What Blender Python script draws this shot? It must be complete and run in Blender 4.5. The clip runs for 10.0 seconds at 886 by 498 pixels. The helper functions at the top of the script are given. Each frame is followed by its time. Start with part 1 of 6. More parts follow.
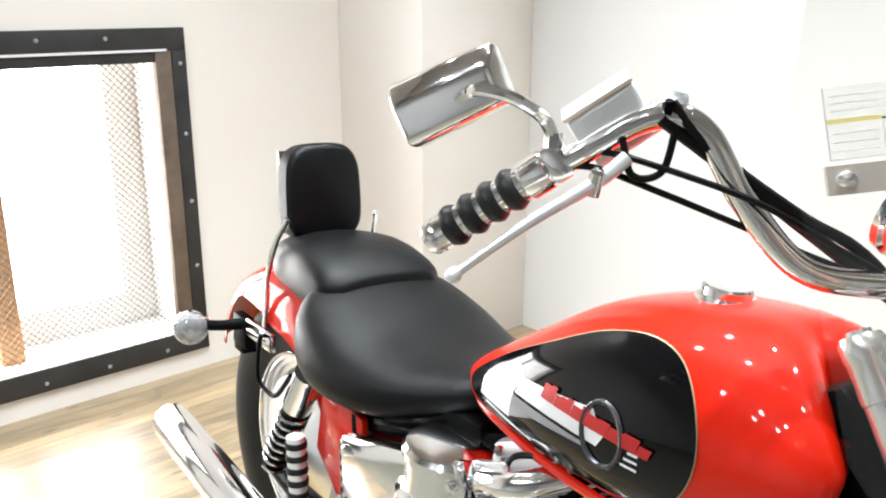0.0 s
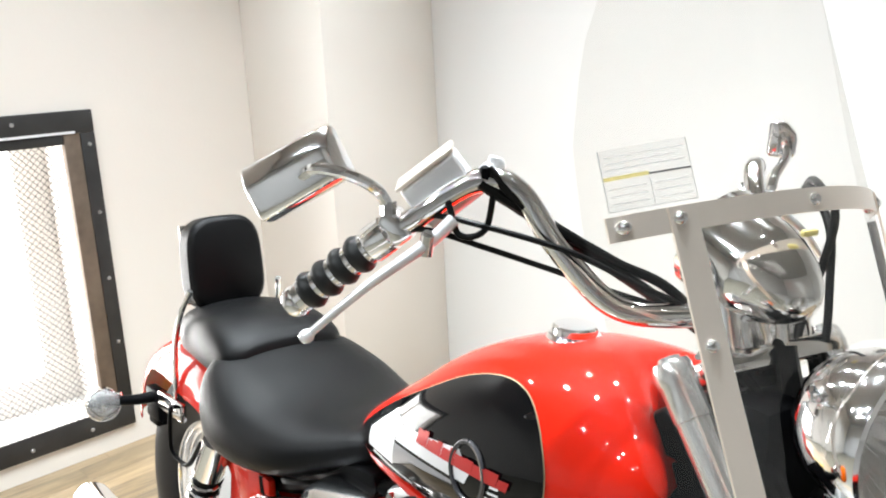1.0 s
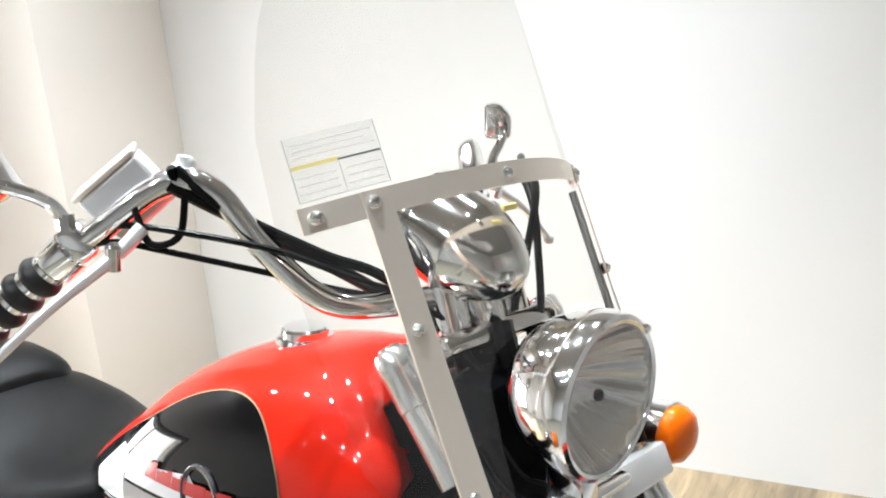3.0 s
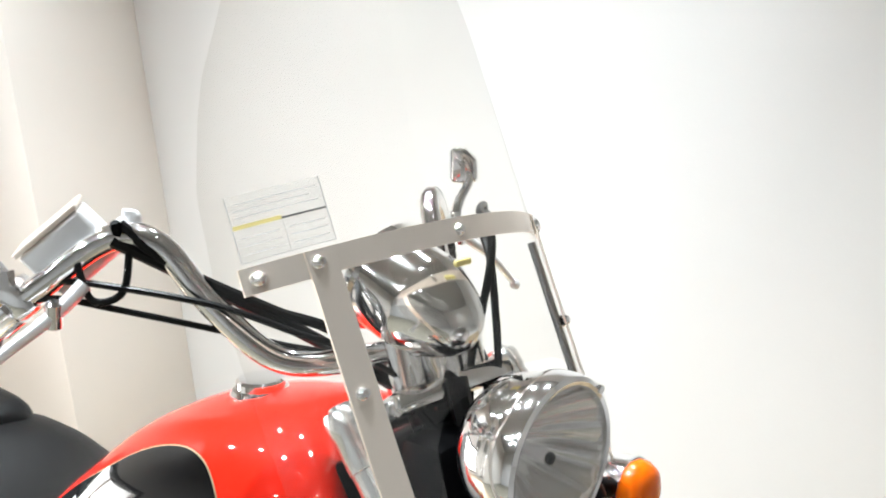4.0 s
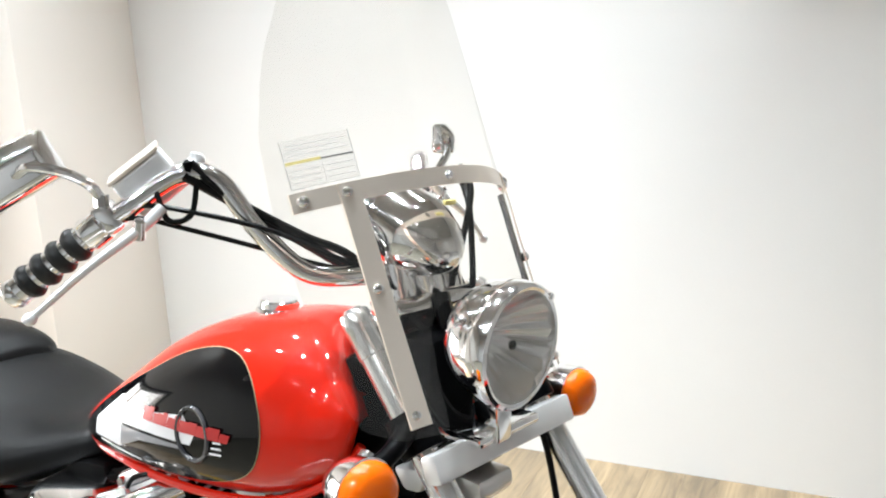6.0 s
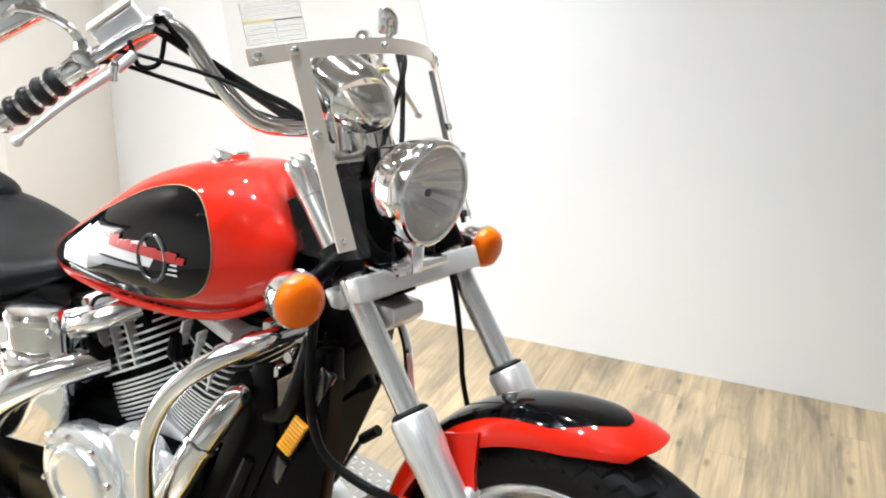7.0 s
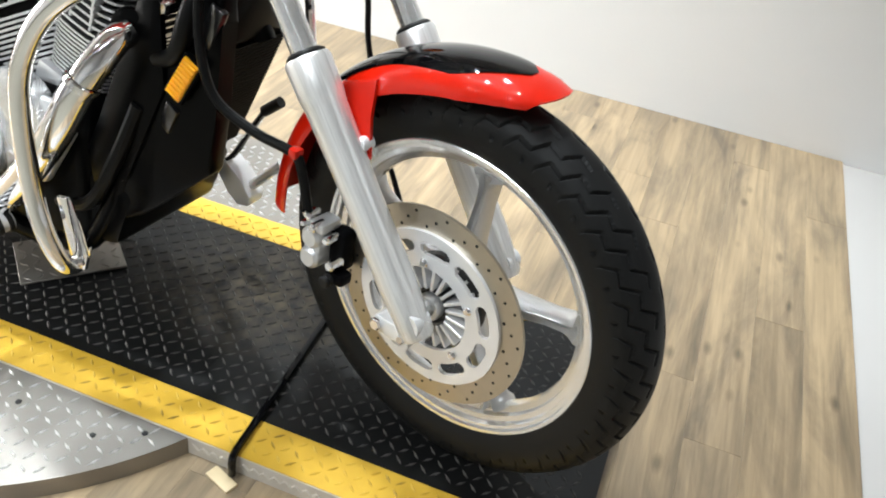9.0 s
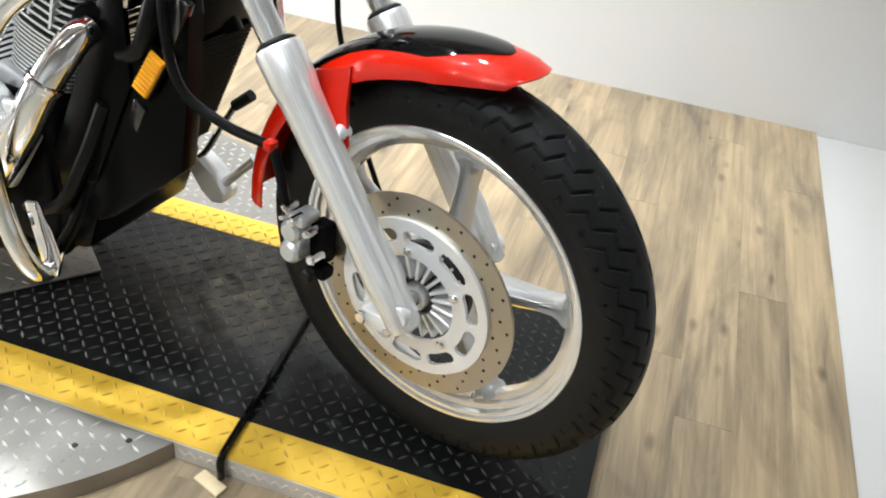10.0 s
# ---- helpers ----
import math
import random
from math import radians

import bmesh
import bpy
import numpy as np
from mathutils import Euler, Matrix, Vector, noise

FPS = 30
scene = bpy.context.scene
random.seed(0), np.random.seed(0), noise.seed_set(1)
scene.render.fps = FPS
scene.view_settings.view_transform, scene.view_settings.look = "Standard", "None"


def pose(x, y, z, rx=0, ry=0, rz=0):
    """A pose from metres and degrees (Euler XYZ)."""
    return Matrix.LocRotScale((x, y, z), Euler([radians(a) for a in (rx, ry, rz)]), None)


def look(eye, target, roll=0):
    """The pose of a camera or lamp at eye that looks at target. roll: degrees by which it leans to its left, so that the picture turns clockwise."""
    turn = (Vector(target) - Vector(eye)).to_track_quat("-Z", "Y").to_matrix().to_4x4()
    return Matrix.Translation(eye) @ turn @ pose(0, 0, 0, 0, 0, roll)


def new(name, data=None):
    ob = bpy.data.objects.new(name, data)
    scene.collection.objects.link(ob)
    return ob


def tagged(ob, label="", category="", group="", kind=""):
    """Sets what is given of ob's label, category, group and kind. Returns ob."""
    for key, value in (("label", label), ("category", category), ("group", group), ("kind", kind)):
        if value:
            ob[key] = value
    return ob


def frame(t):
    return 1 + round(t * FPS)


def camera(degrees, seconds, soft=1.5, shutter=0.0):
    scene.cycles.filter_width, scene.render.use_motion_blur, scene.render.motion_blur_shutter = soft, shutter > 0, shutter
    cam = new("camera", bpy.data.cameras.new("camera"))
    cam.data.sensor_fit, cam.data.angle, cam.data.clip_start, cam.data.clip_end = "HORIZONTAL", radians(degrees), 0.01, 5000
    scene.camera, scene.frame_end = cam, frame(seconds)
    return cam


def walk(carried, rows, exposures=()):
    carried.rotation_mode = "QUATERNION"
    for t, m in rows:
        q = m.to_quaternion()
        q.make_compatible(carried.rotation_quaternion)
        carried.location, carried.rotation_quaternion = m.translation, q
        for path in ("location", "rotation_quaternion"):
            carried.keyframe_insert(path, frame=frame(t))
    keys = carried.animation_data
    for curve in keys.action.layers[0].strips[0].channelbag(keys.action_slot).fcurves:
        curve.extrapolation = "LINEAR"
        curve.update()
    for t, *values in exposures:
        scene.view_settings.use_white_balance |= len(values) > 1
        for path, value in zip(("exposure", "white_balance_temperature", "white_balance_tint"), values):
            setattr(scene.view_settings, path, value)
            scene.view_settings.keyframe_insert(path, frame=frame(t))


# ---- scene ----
cam = camera(55.3, 10.0, soft=2.0)
PATH = [
    (0, (-0.153, -0.7, 1.274), (-1.592, 0.565, 0.7), 0.2),
    (0.5, (-0.057, -0.694, 1.286), (-1.516, 0.575, 0.775), -2.0),
    (1, (-0.028, -0.682, 1.301), (-1.399, 0.701, 0.845), -3.0),
    (1.5, (-0.007, -0.651, 1.297), (-1.271, 0.827, 0.833), -4.2),
    (2, (0.001, -0.624, 1.282), (-1.18, 0.911, 0.782), -4.1),
    (2.5, (0.012, -0.6, 1.277), (-1.069, 1.002, 0.764), -4.3),
    (2.7, (0.005, -0.609, 1.274), (-0.987, 1.054, 0.77), -5.6),
    (4, (0.03, -0.57, 1.298), (-0.913, 1.142, 0.874), -5.1),
    (4.5, (0.042, -0.554, 1.303), (-0.904, 1.154, 0.866), -4.9),
    (5, (0.057, -0.558, 1.297), (-0.9, 1.149, 0.887), -5.8),
    (5.2, (0.06, -0.587, 1.301), (-0.896, 1.125, 0.91), -5.1),
    (6.3, (0.157, -0.912, 1.284), (-0.622, 0.866, 0.804), -1.2),
    (6.5, (0.192, -0.962, 1.289), (-0.553, 0.813, 0.749), 0.6),
    (7, (0.231, -0.993, 1.27), (-0.492, 0.755, 0.62), 1.8),
    (7.5, (0.251, -0.974, 1.237), (-0.406, 0.745, 0.453), 4.7),
    (8, (0.267, -0.974, 1.199), (-0.287, 0.705, 0.264), 6.6),
    (8.5, (0.28, -0.985, 1.152), (-0.207, 0.627, 0.073), 7.9),
    (9, (0.283, -0.989, 1.122), (-0.153, 0.59, -0.024), 8.9),
    (9.5, (0.28, -0.989, 1.101), (-0.091, 0.563, -0.105), 8.9),
    (10, (0.269, -0.976, 1.105), (-0.107, 0.61, -0.054), 7.4),
]
walk(cam, [(t, look(eye, target, roll)) for t, eye, target, roll in PATH])

# ---- world and light ----
world = bpy.data.worlds.new("world")
scene.world = world
world.use_nodes = True
wbg = world.node_tree.nodes["Background"]
wbg.inputs[0].default_value = (0.85, 0.9, 1.0, 1)
wbg.inputs[1].default_value = 0.3

FLOOR_Z = -0.012   # top of the planks
DECK_Z = 0.028     # top of the runway


def down_lamp(x, y, watts, spread=120, size=0.07):
    d = bpy.data.lights.new("down_lamp", "AREA")
    d.shape, d.size, d.energy = "DISK", size, watts
    d.color = (0.87, 0.95, 1.0)
    d.spread = radians(spread)
    o = new("down_lamp", d)
    o.matrix_world = pose(x, y, 2.66)
    return o


for k, (lx, w) in enumerate(((-1.9, 12.0), (-1.3, 13.0), (-0.7, 11.0), (-0.1, 2.5), (0.5, 0.5))):
    down_lamp(lx, -1.55 - 0.1 * (k % 2), w)
    down_lamp(lx + 0.3, -2.3 + 0.1 * (k % 2), w)
for lx, w, sp in ((-2.5, 10.0, 120), (-1.9, 12.0, 105), (-1.3, 13.5, 100), (-0.7, 13.5, 98), (-0.1, 2.0, 80), (0.5, 0.3, 80)):
    down_lamp(lx, 0.05, w, sp)
# the last two are added, unseen lamps that brighten the right-hand end
for lx, ly, w, sp in ((-1.7, 0.85, 16.0, 100), (-1.0, 1.0, 13.5, 92), (-0.4, 1.0, 13.0, 76), (0.5, 1.25, 4.6, 52), (2.2, 0.9, 7.0, 105), (2.6, -0.9, 7.0, 120)):
    down_lamp(lx, ly, w, sp)


# ---- materials ----
def mat(name, colour, rough=0.5, metal=0.0, coat=0.0, noise_scale=0.0, vary=0.0, bump=0.0, bump_scale=200.0, spec=0.5, rough_vary=0.0):
    m = bpy.data.materials.new(name)
    m.use_nodes = True
    nt = m.node_tree
    b = nt.nodes["Principled BSDF"]
    b.inputs["Base Color"].default_value = (*colour, 1)
    b.inputs["Roughness"].default_value = rough
    b.inputs["Metallic"].default_value = metal
    b.inputs["Coat Weight"].default_value = coat
    b.inputs["Coat Roughness"].default_value = 0.03
    b.inputs["Specular IOR Level"].default_value = spec
    tc = nt.nodes.new("ShaderNodeTexCoord")
    if vary > 0 or rough_vary > 0:
        n = nt.nodes.new("ShaderNodeTexNoise")
        n.inputs["Scale"].default_value = noise_scale
        n.inputs["Detail"].default_value = 6
        nt.links.new(tc.outputs["Object"], n.inputs["Vector"])
        if vary > 0:
            r = nt.nodes.new("ShaderNodeMapRange")
            r.inputs[3].default_value, r.inputs[4].default_value = 1 - vary, 1 + vary
            nt.links.new(n.outputs["Fac"], r.inputs[0])
            mx = nt.nodes.new("ShaderNodeMix")
            mx.data_type, mx.blend_type = "RGBA", "MULTIPLY"
            mx.inputs[0].default_value = 1
            mx.inputs[6].default_value = (*colour, 1)
            nt.links.new(r.outputs[0], mx.inputs[7])
            nt.links.new(mx.outputs[2], b.inputs["Base Color"])
        if rough_vary > 0:
            r2 = nt.nodes.new("ShaderNodeMapRange")
            r2.inputs[3].default_value, r2.inputs[4].default_value = max(0.0, rough - rough_vary), rough + rough_vary
            nt.links.new(n.outputs["Fac"], r2.inputs[0])
            nt.links.new(r2.outputs[0], b.inputs["Roughness"])
    if bump > 0:
        n2 = nt.nodes.new("ShaderNodeTexNoise")
        n2.inputs["Scale"].default_value = bump_scale
        n2.inputs["Detail"].default_value = 4
        nt.links.new(tc.outputs["Object"], n2.inputs["Vector"])
        bp = nt.nodes.new("ShaderNodeBump")
        bp.inputs["Strength"].default_value = bump
        bp.inputs["Distance"].default_value = 0.002
        nt.links.new(n2.outputs["Fac"], bp.inputs["Height"])
        nt.links.new(bp.outputs[0], b.inputs["Normal"])
    return m


M_WALL = mat("wall_paint", (0.75, 0.74, 0.725), 0.75, noise_scale=1.3, vary=0.03, bump=0.15, bump_scale=90)
M_WALL_WARM = mat("warm_wall_paint", (0.82, 0.775, 0.72), 0.75, noise_scale=1.5, vary=0.03, bump=0.15, bump_scale=90)
M_WALL_BACK = mat("far_room_reflection_tone", (0.55, 0.55, 0.55), 0.8, noise_scale=0.8, vary=0.15)
M_CEIL = mat("unseen_ceiling_tone", (0.30, 0.29, 0.275), 0.85, noise_scale=2.0, vary=0.1)
M_WHITE_FLOOR = mat("white_floor_paint", (0.47, 0.45, 0.43), 0.5, noise_scale=2.0, vary=0.06)
M_SHOP_FLOOR = mat("unseen_floor_tone", (0.17, 0.155, 0.12), 0.5, noise_scale=2.0, vary=0.08)
M_CHROME = mat("chrome", (0.92, 0.92, 0.93), 0.085, 1.0, noise_scale=30, rough_vary=0.03)
M_BRUSHED = mat("satin_stainless", (0.85, 0.76, 0.67), 0.34, 0.62, noise_scale=500, vary=0.02, rough_vary=0.02)
M_ALU = mat("silver_painted_alloy", (0.9, 0.9, 0.905), 0.26, 0.5, noise_scale=25, vary=0.05, bump=0.05)
M_RIM = mat("machined_rim_alloy", (0.92, 0.92, 0.92), 0.18, 0.75, noise_scale=60, vary=0.04, rough_vary=0.05)
M_POLISHED = mat("polished_steel", (0.92, 0.92, 0.92), 0.2, 0.85, noise_scale=25, rough_vary=0.04)
M_FIN = mat("bright_alloy_fin", (0.84, 0.84, 0.84), 0.3, 0.5, noise_scale=40, vary=0.06)
M_CAST = mat("cast_alloy", (0.68, 0.68, 0.68), 0.38, 0.6, noise_scale=40, vary=0.12, bump=0.2, bump_scale=300)
M_ROTOR = mat("brake_rotor_steel", (0.50, 0.45, 0.37), 0.35, 1.0, noise_scale=50, vary=0.08)
M_REFLECTOR = mat("lamp_reflector", (0.98, 0.98, 0.98), 0.13, 0.75, bump=0.2, bump_scale=45)
M_RED = mat("red_paint", (0.57, 0.012, 0.0025), 0.4, 0.0, 0.8, noise_scale=8, vary=0.04, spec=0.05)
M_BLACK = mat("black_paint", (0.0015, 0.0015, 0.0018), 0.10, 0.0, 0.4, spec=0.05)
M_GLOSS = mat("gloss_black_panel", (0.002, 0.002, 0.0025), 0.10, 0.0, 0.5, spec=0.1)
M_SHEEN = mat("polished_black_trim", (0.004, 0.004, 0.005), 0.3, 0.0, 1.0, spec=0.5)
M_SATIN_BLACK = mat("satin_black_paint", (0.002, 0.002, 0.0022), 0.3, 0.0, 0.05, noise_scale=30, vary=0.2, bump=0.05, spec=0.05)
M_PLASTIC = mat("black_plastic", (0.0025, 0.0025, 0.003), 0.36, noise_scale=50, vary=0.15, spec=0.04)
M_VINYL = mat("black_vinyl", (0.0035, 0.0035, 0.0037), 0.38, noise_scale=14, vary=0.15, bump=0.3, bump_scale=700, rough_vary=0.06, spec=0.15)
M_RUBBER = mat("rubber", (0.008, 0.008, 0.008), 0.5, noise_scale=22, vary=0.3, bump=0.1, bump_scale=250, spec=0.22)
M_GRIP = mat("grip_rubber", (0.016, 0.016, 0.016), 0.42, noise_scale=40, vary=0.2, spec=0.3)
M_CABLE = mat("cable_rubber", (0.006, 0.006, 0.006), 0.33, noise_scale=40, vary=0.2, spec=0.12)
M_WHITE_DECAL = mat("white_decal", (0.8, 0.8, 0.82), 0.3, 0.0, 0.8)
M_GREY_DECAL = mat("grey_decal", (0.25, 0.25, 0.27), 0.3, 0.0, 0.8)
M_RED_DECAL = mat("red_decal", (0.40, 0.006, 0.006), 0.35, 0.0, 0.3)
M_GOLD = mat("gold_pinstripe", (0.5, 0.4, 0.25), 0.3, 0.6)
M_DARK = mat("dark_gap", (0.006, 0.006, 0.006), 0.7)
M_LABEL_YELLOW = mat("yellow_label", (0.85, 0.72, 0.28), 0.5)
M_LABEL_GREY = mat("grey_label_ink", (0.6, 0.59, 0.57), 0.6)
M_LABEL_FAINT = mat("faint_label_ink", (0.72, 0.71, 0.69), 0.6)
M_LABEL_DARK = mat("dark_label_ink", (0.12, 0.12, 0.12), 0.6)
M_STEEL_FRAME = mat("blackened_steel_frame", (0.035, 0.034, 0.034), 0.5, 0.3, noise_scale=9, vary=0.5, bump=0.15)
M_SHAFT = mat("dull_shaft_lining", (0.62, 0.61, 0.59), 0.8, noise_scale=6, vary=0.15)
M_RUST = mat("worn_brown_steel", (0.16, 0.12, 0.09), 0.6, 0.3, noise_scale=14, vary=0.6, bump=0.2)
M_RIVET = mat("rivet_steel", (0.5, 0.5, 0.5), 0.35, 0.9)
M_CHIP = mat("pale_wood_chip", (0.58, 0.46, 0.28), 0.6, noise_scale=60, vary=0.15)
# bare plate, coloured lighter to make up for the weak light on the edge
M_EDGE = mat("brightened_plate_edge", (0.55, 0.51, 0.45), 0.45, 0.35, noise_scale=15, vary=0.2)
M_STAND = mat("pale_zinc_plating", (0.9, 0.9, 0.9), 0.35, 0.15, noise_scale=30, vary=0.05)
M_SPOKE = mat("satin_cast_spoke", (0.66, 0.66, 0.66), 0.28, 0.85, noise_scale=30, vary=0.08)
M_HUB = mat("dark_cast_and_gap_shade", (0.035, 0.035, 0.035), 0.45, 0.6, noise_scale=40, vary=0.2)
M_TIMBER = mat("raw_timber", (0.5, 0.27, 0.12), 0.6, noise_scale=12, vary=0.25)
M_YELLOW = mat("worn_yellow_paint", (0.6, 0.365, 0.035), 0.4, noise_scale=18, vary=0.22, bump=0.1, rough_vary=0.1)
M_LUG = mat("worn_steel_lug", (0.06, 0.058, 0.055), 0.4, 0.5, noise_scale=40, vary=0.5)
M_LUG_BRIGHT = mat("bright_steel_lug", (0.7, 0.69, 0.68), 0.3, 0.6, noise_scale=40, vary=0.2)
M_PLATE = mat("galvanised_plate", (0.28, 0.26, 0.235), 0.4, 0.8, noise_scale=9, vary=0.15, rough_vary=0.1)


def glass(name, colour, rough, ior=1.45, alpha_mix=0.0):
    m = bpy.data.materials.new(name)
    m.use_nodes = True
    nt = m.node_tree
    nt.nodes.clear()
    out = nt.nodes.new("ShaderNodeOutputMaterial")
    tr = nt.nodes.new("ShaderNodeBsdfTransparent")
    tr.inputs[0].default_value = (*colour, 1)
    gl = nt.nodes.new("ShaderNodeBsdfGlossy")
    gl.inputs["Roughness"].default_value = rough
    # gloss that rises towards grazing angles, alike from both sides
    lw = nt.nodes.new("ShaderNodeLayerWeight")
    lw.inputs[0].default_value = 0.5
    pw = nt.nodes.new("ShaderNodeMath")
    pw.operation = "POWER"
    pw.inputs[1].default_value = 5.0
    nt.links.new(lw.outputs["Facing"], pw.inputs[0])
    f0 = ((ior - 1) / (ior + 1)) ** 2 * 1.5
    fr = nt.nodes.new("ShaderNodeMapRange")
    fr.inputs[3].default_value, fr.inputs[4].default_value = f0, 0.5
    nt.links.new(pw.outputs[0], fr.inputs[0])
    mx = nt.nodes.new("ShaderNodeMixShader")
    nt.links.new(fr.outputs[0], mx.inputs[0])
    nt.links.new(tr.outputs[0], mx.inputs[1])
    nt.links.new(gl.outputs[0], mx.inputs[2])
    if alpha_mix > 0:
        df = nt.nodes.new("ShaderNodeBsdfDiffuse")
        df.inputs[0].default_value = (0.8, 0.8, 0.8, 1)
        m2 = nt.nodes.new("ShaderNodeMixShader")
        m2.inputs[0].default_value = alpha_mix
        nt.links.new(mx.outputs[0], m2.inputs[1])
        nt.links.new(df.outputs[0], m2.inputs[2])
        nt.links.new(m2.outputs[0], out.inputs[0])
    else:
        nt.links.new(mx.outputs[0], out.inputs[0])
    return m


M_SHIELD = glass("clear_acrylic", (0.925, 0.92, 0.90), 0.02, 1.4, 0.014)
M_HEAD_LENS = glass("fluted_lens_glass", (0.97, 0.97, 0.97), 0.05, 1.45, 0.10)


def plastic_lens(name, colour):
    m = mat(name, colour, 0.16, 0.0, 0.2, spec=0.3)
    b = m.node_tree.nodes["Principled BSDF"]
    b.inputs["Subsurface Weight"].default_value = 0.2
    b.inputs["Subsurface Radius"].default_value = (0.02, 0.008, 0.002)
    return m


M_ORANGE = plastic_lens("orange_plastic", (0.95, 0.16, 0.003))
M_CLEAR_LENS = glass("clear_plastic", (0.92, 0.92, 0.92), 0.04, 1.5, 0.22)
M_AMBER = plastic_lens("amber_reflector", (0.95, 0.42, 0.012))


def emitter(name, colour, strength):
    m = bpy.data.materials.new(name)
    m.use_nodes = True
    nt = m.node_tree
    nt.nodes.clear()
    out = nt.nodes.new("ShaderNodeOutputMaterial")
    e = nt.nodes.new("ShaderNodeEmission")
    e.inputs[0].default_value = (*colour, 1)
    e.inputs[1].default_value = strength
    nt.links.new(e.outputs[0], out.inputs[0])
    return m


M_DAYLIGHT = emitter("daylight", (1.0, 0.99, 0.97), 18.5)


def wood_material():
    m = bpy.data.materials.new("oak_laminate")
    m.use_nodes = True
    nt = m.node_tree
    b = nt.nodes["Principled BSDF"]
    b.inputs["Roughness"].default_value = 0.33
    b.inputs["Specular IOR Level"].default_value = 0.7
    tc = nt.nodes.new("ShaderNodeTexCoord")
    oi = nt.nodes.new("ShaderNodeObjectInfo")
    add = nt.nodes.new("ShaderNodeVectorMath")
    add.operation = "MULTIPLY_ADD"
    add.inputs[1].default_value = (1, 1, 1)
    cmb = nt.nodes.new("ShaderNodeCombineXYZ")
    mul = nt.nodes.new("ShaderNodeMath")
    mul.operation = "MULTIPLY"
    mul.inputs[1].default_value = 37.0
    nt.links.new(oi.outputs["Random"], mul.inputs[0])
    for k in range(3):
        nt.links.new(mul.outputs[0], cmb.inputs[k])
    nt.links.new(tc.outputs["Object"], add.inputs[0])
    nt.links.new(cmb.outputs[0], add.inputs[2])
    mp = nt.nodes.new("ShaderNodeMapping")
    mp.inputs["Scale"].default_value = (70, 2.6, 8)
    nt.links.new(add.outputs[0], mp.inputs[0])
    grain = nt.nodes.new("ShaderNodeTexNoise")
    grain.inputs["Scale"].default_value = 1.0
    grain.inputs["Detail"].default_value = 9
    grain.inputs["Distortion"].default_value = 0.7
    nt.links.new(mp.outputs[0], grain.inputs["Vector"])
    mp2 = nt.nodes.new("ShaderNodeMapping")
    mp2.inputs["Scale"].default_value = (13, 2.4, 4)
    nt.links.new(add.outputs[0], mp2.inputs[0])
    blot = nt.nodes.new("ShaderNodeTexNoise")
    blot.inputs["Scale"].default_value = 1.0
    blot.inputs["Detail"].default_value = 9
    blot.inputs["Distortion"].default_value = 0.6
    blot.inputs["Roughness"].default_value = 0.62
    nt.links.new(mp2.outputs[0], blot.inputs["Vector"])
    ramp = nt.nodes.new("ShaderNodeValToRGB")
    ramp.color_ramp.elements[0].position, ramp.color_ramp.elements[0].color = 0.34, (0.78, 0.77, 0.75, 1)
    ramp.color_ramp.elements[1].position, ramp.color_ramp.elements[1].color = 0.62, (1.10, 1.09, 1.07, 1)
    nt.links.new(grain.outputs["Fac"], ramp.inputs[0])
    grey = nt.nodes.new("ShaderNodeValToRGB")
    grey.color_ramp.elements[0].position, grey.color_ramp.elements[0].color = 0.33, (0.155, 0.118, 0.078, 1)
    grey.color_ramp.elements[1].position, grey.color_ramp.elements[1].color = 0.60, (0.34, 0.25, 0.151, 1)
    nt.links.new(blot.outputs["Fac"], grey.inputs[0])
    mx = nt.nodes.new("ShaderNodeMix")
    mx.data_type, mx.blend_type = "RGBA", "MULTIPLY"
    mx.inputs[0].default_value = 1
    nt.links.new(ramp.outputs[0], mx.inputs[6])
    nt.links.new(grey.outputs[0], mx.inputs[7])
    tone = nt.nodes.new("ShaderNodeMapRange")
    tone.inputs[3].default_value, tone.inputs[4].default_value = 0.86, 1.1
    nt.links.new(oi.outputs["Random"], tone.inputs[0])
    mx2 = nt.nodes.new("ShaderNodeMix")
    mx2.data_type, mx2.blend_type = "RGBA", "MULTIPLY"
    mx2.inputs[0].default_value = 1
    nt.links.new(mx.outputs[2], mx2.inputs[6])
    nt.links.new(tone.outputs[0], mx2.inputs[7])
    # small dark knots
    mp3 = nt.nodes.new("ShaderNodeMapping")
    mp3.inputs["Scale"].default_value = (13, 5.5, 4)
    nt.links.new(add.outputs[0], mp3.inputs[0])
    vor = nt.nodes.new("ShaderNodeTexVoronoi")
    vor.inputs["Scale"].default_value = 1.0
    nt.links.new(mp3.outputs[0], vor.inputs["Vector"])
    knot = nt.nodes.new("ShaderNodeMapRange")
    knot.inputs[1].default_value, knot.inputs[2].default_value = 0.05, 0.17
    knot.inputs[3].default_value, knot.inputs[4].default_value = 0.5, 1.0
    nt.links.new(vor.outputs["Distance"], knot.inputs[0])
    mx3 = nt.nodes.new("ShaderNodeMix")
    mx3.data_type, mx3.blend_type = "RGBA", "MULTIPLY"
    mx3.inputs[0].default_value = 1
    nt.links.new(mx2.outputs[2], mx3.inputs[6])
    nt.links.new(knot.outputs[0], mx3.inputs[7])
    nt.links.new(mx3.outputs[2], b.inputs["Base Color"])
    bp = nt.nodes.new("ShaderNodeBump")
    bp.inputs["Strength"].default_value = 0.12
    bp.inputs["Distance"].default_value = 0.001
    nt.links.new(grain.outputs["Fac"], bp.inputs["Height"])
    nt.links.new(bp.outputs[0], b.inputs["Normal"])
    return m


M_WOOD = wood_material()


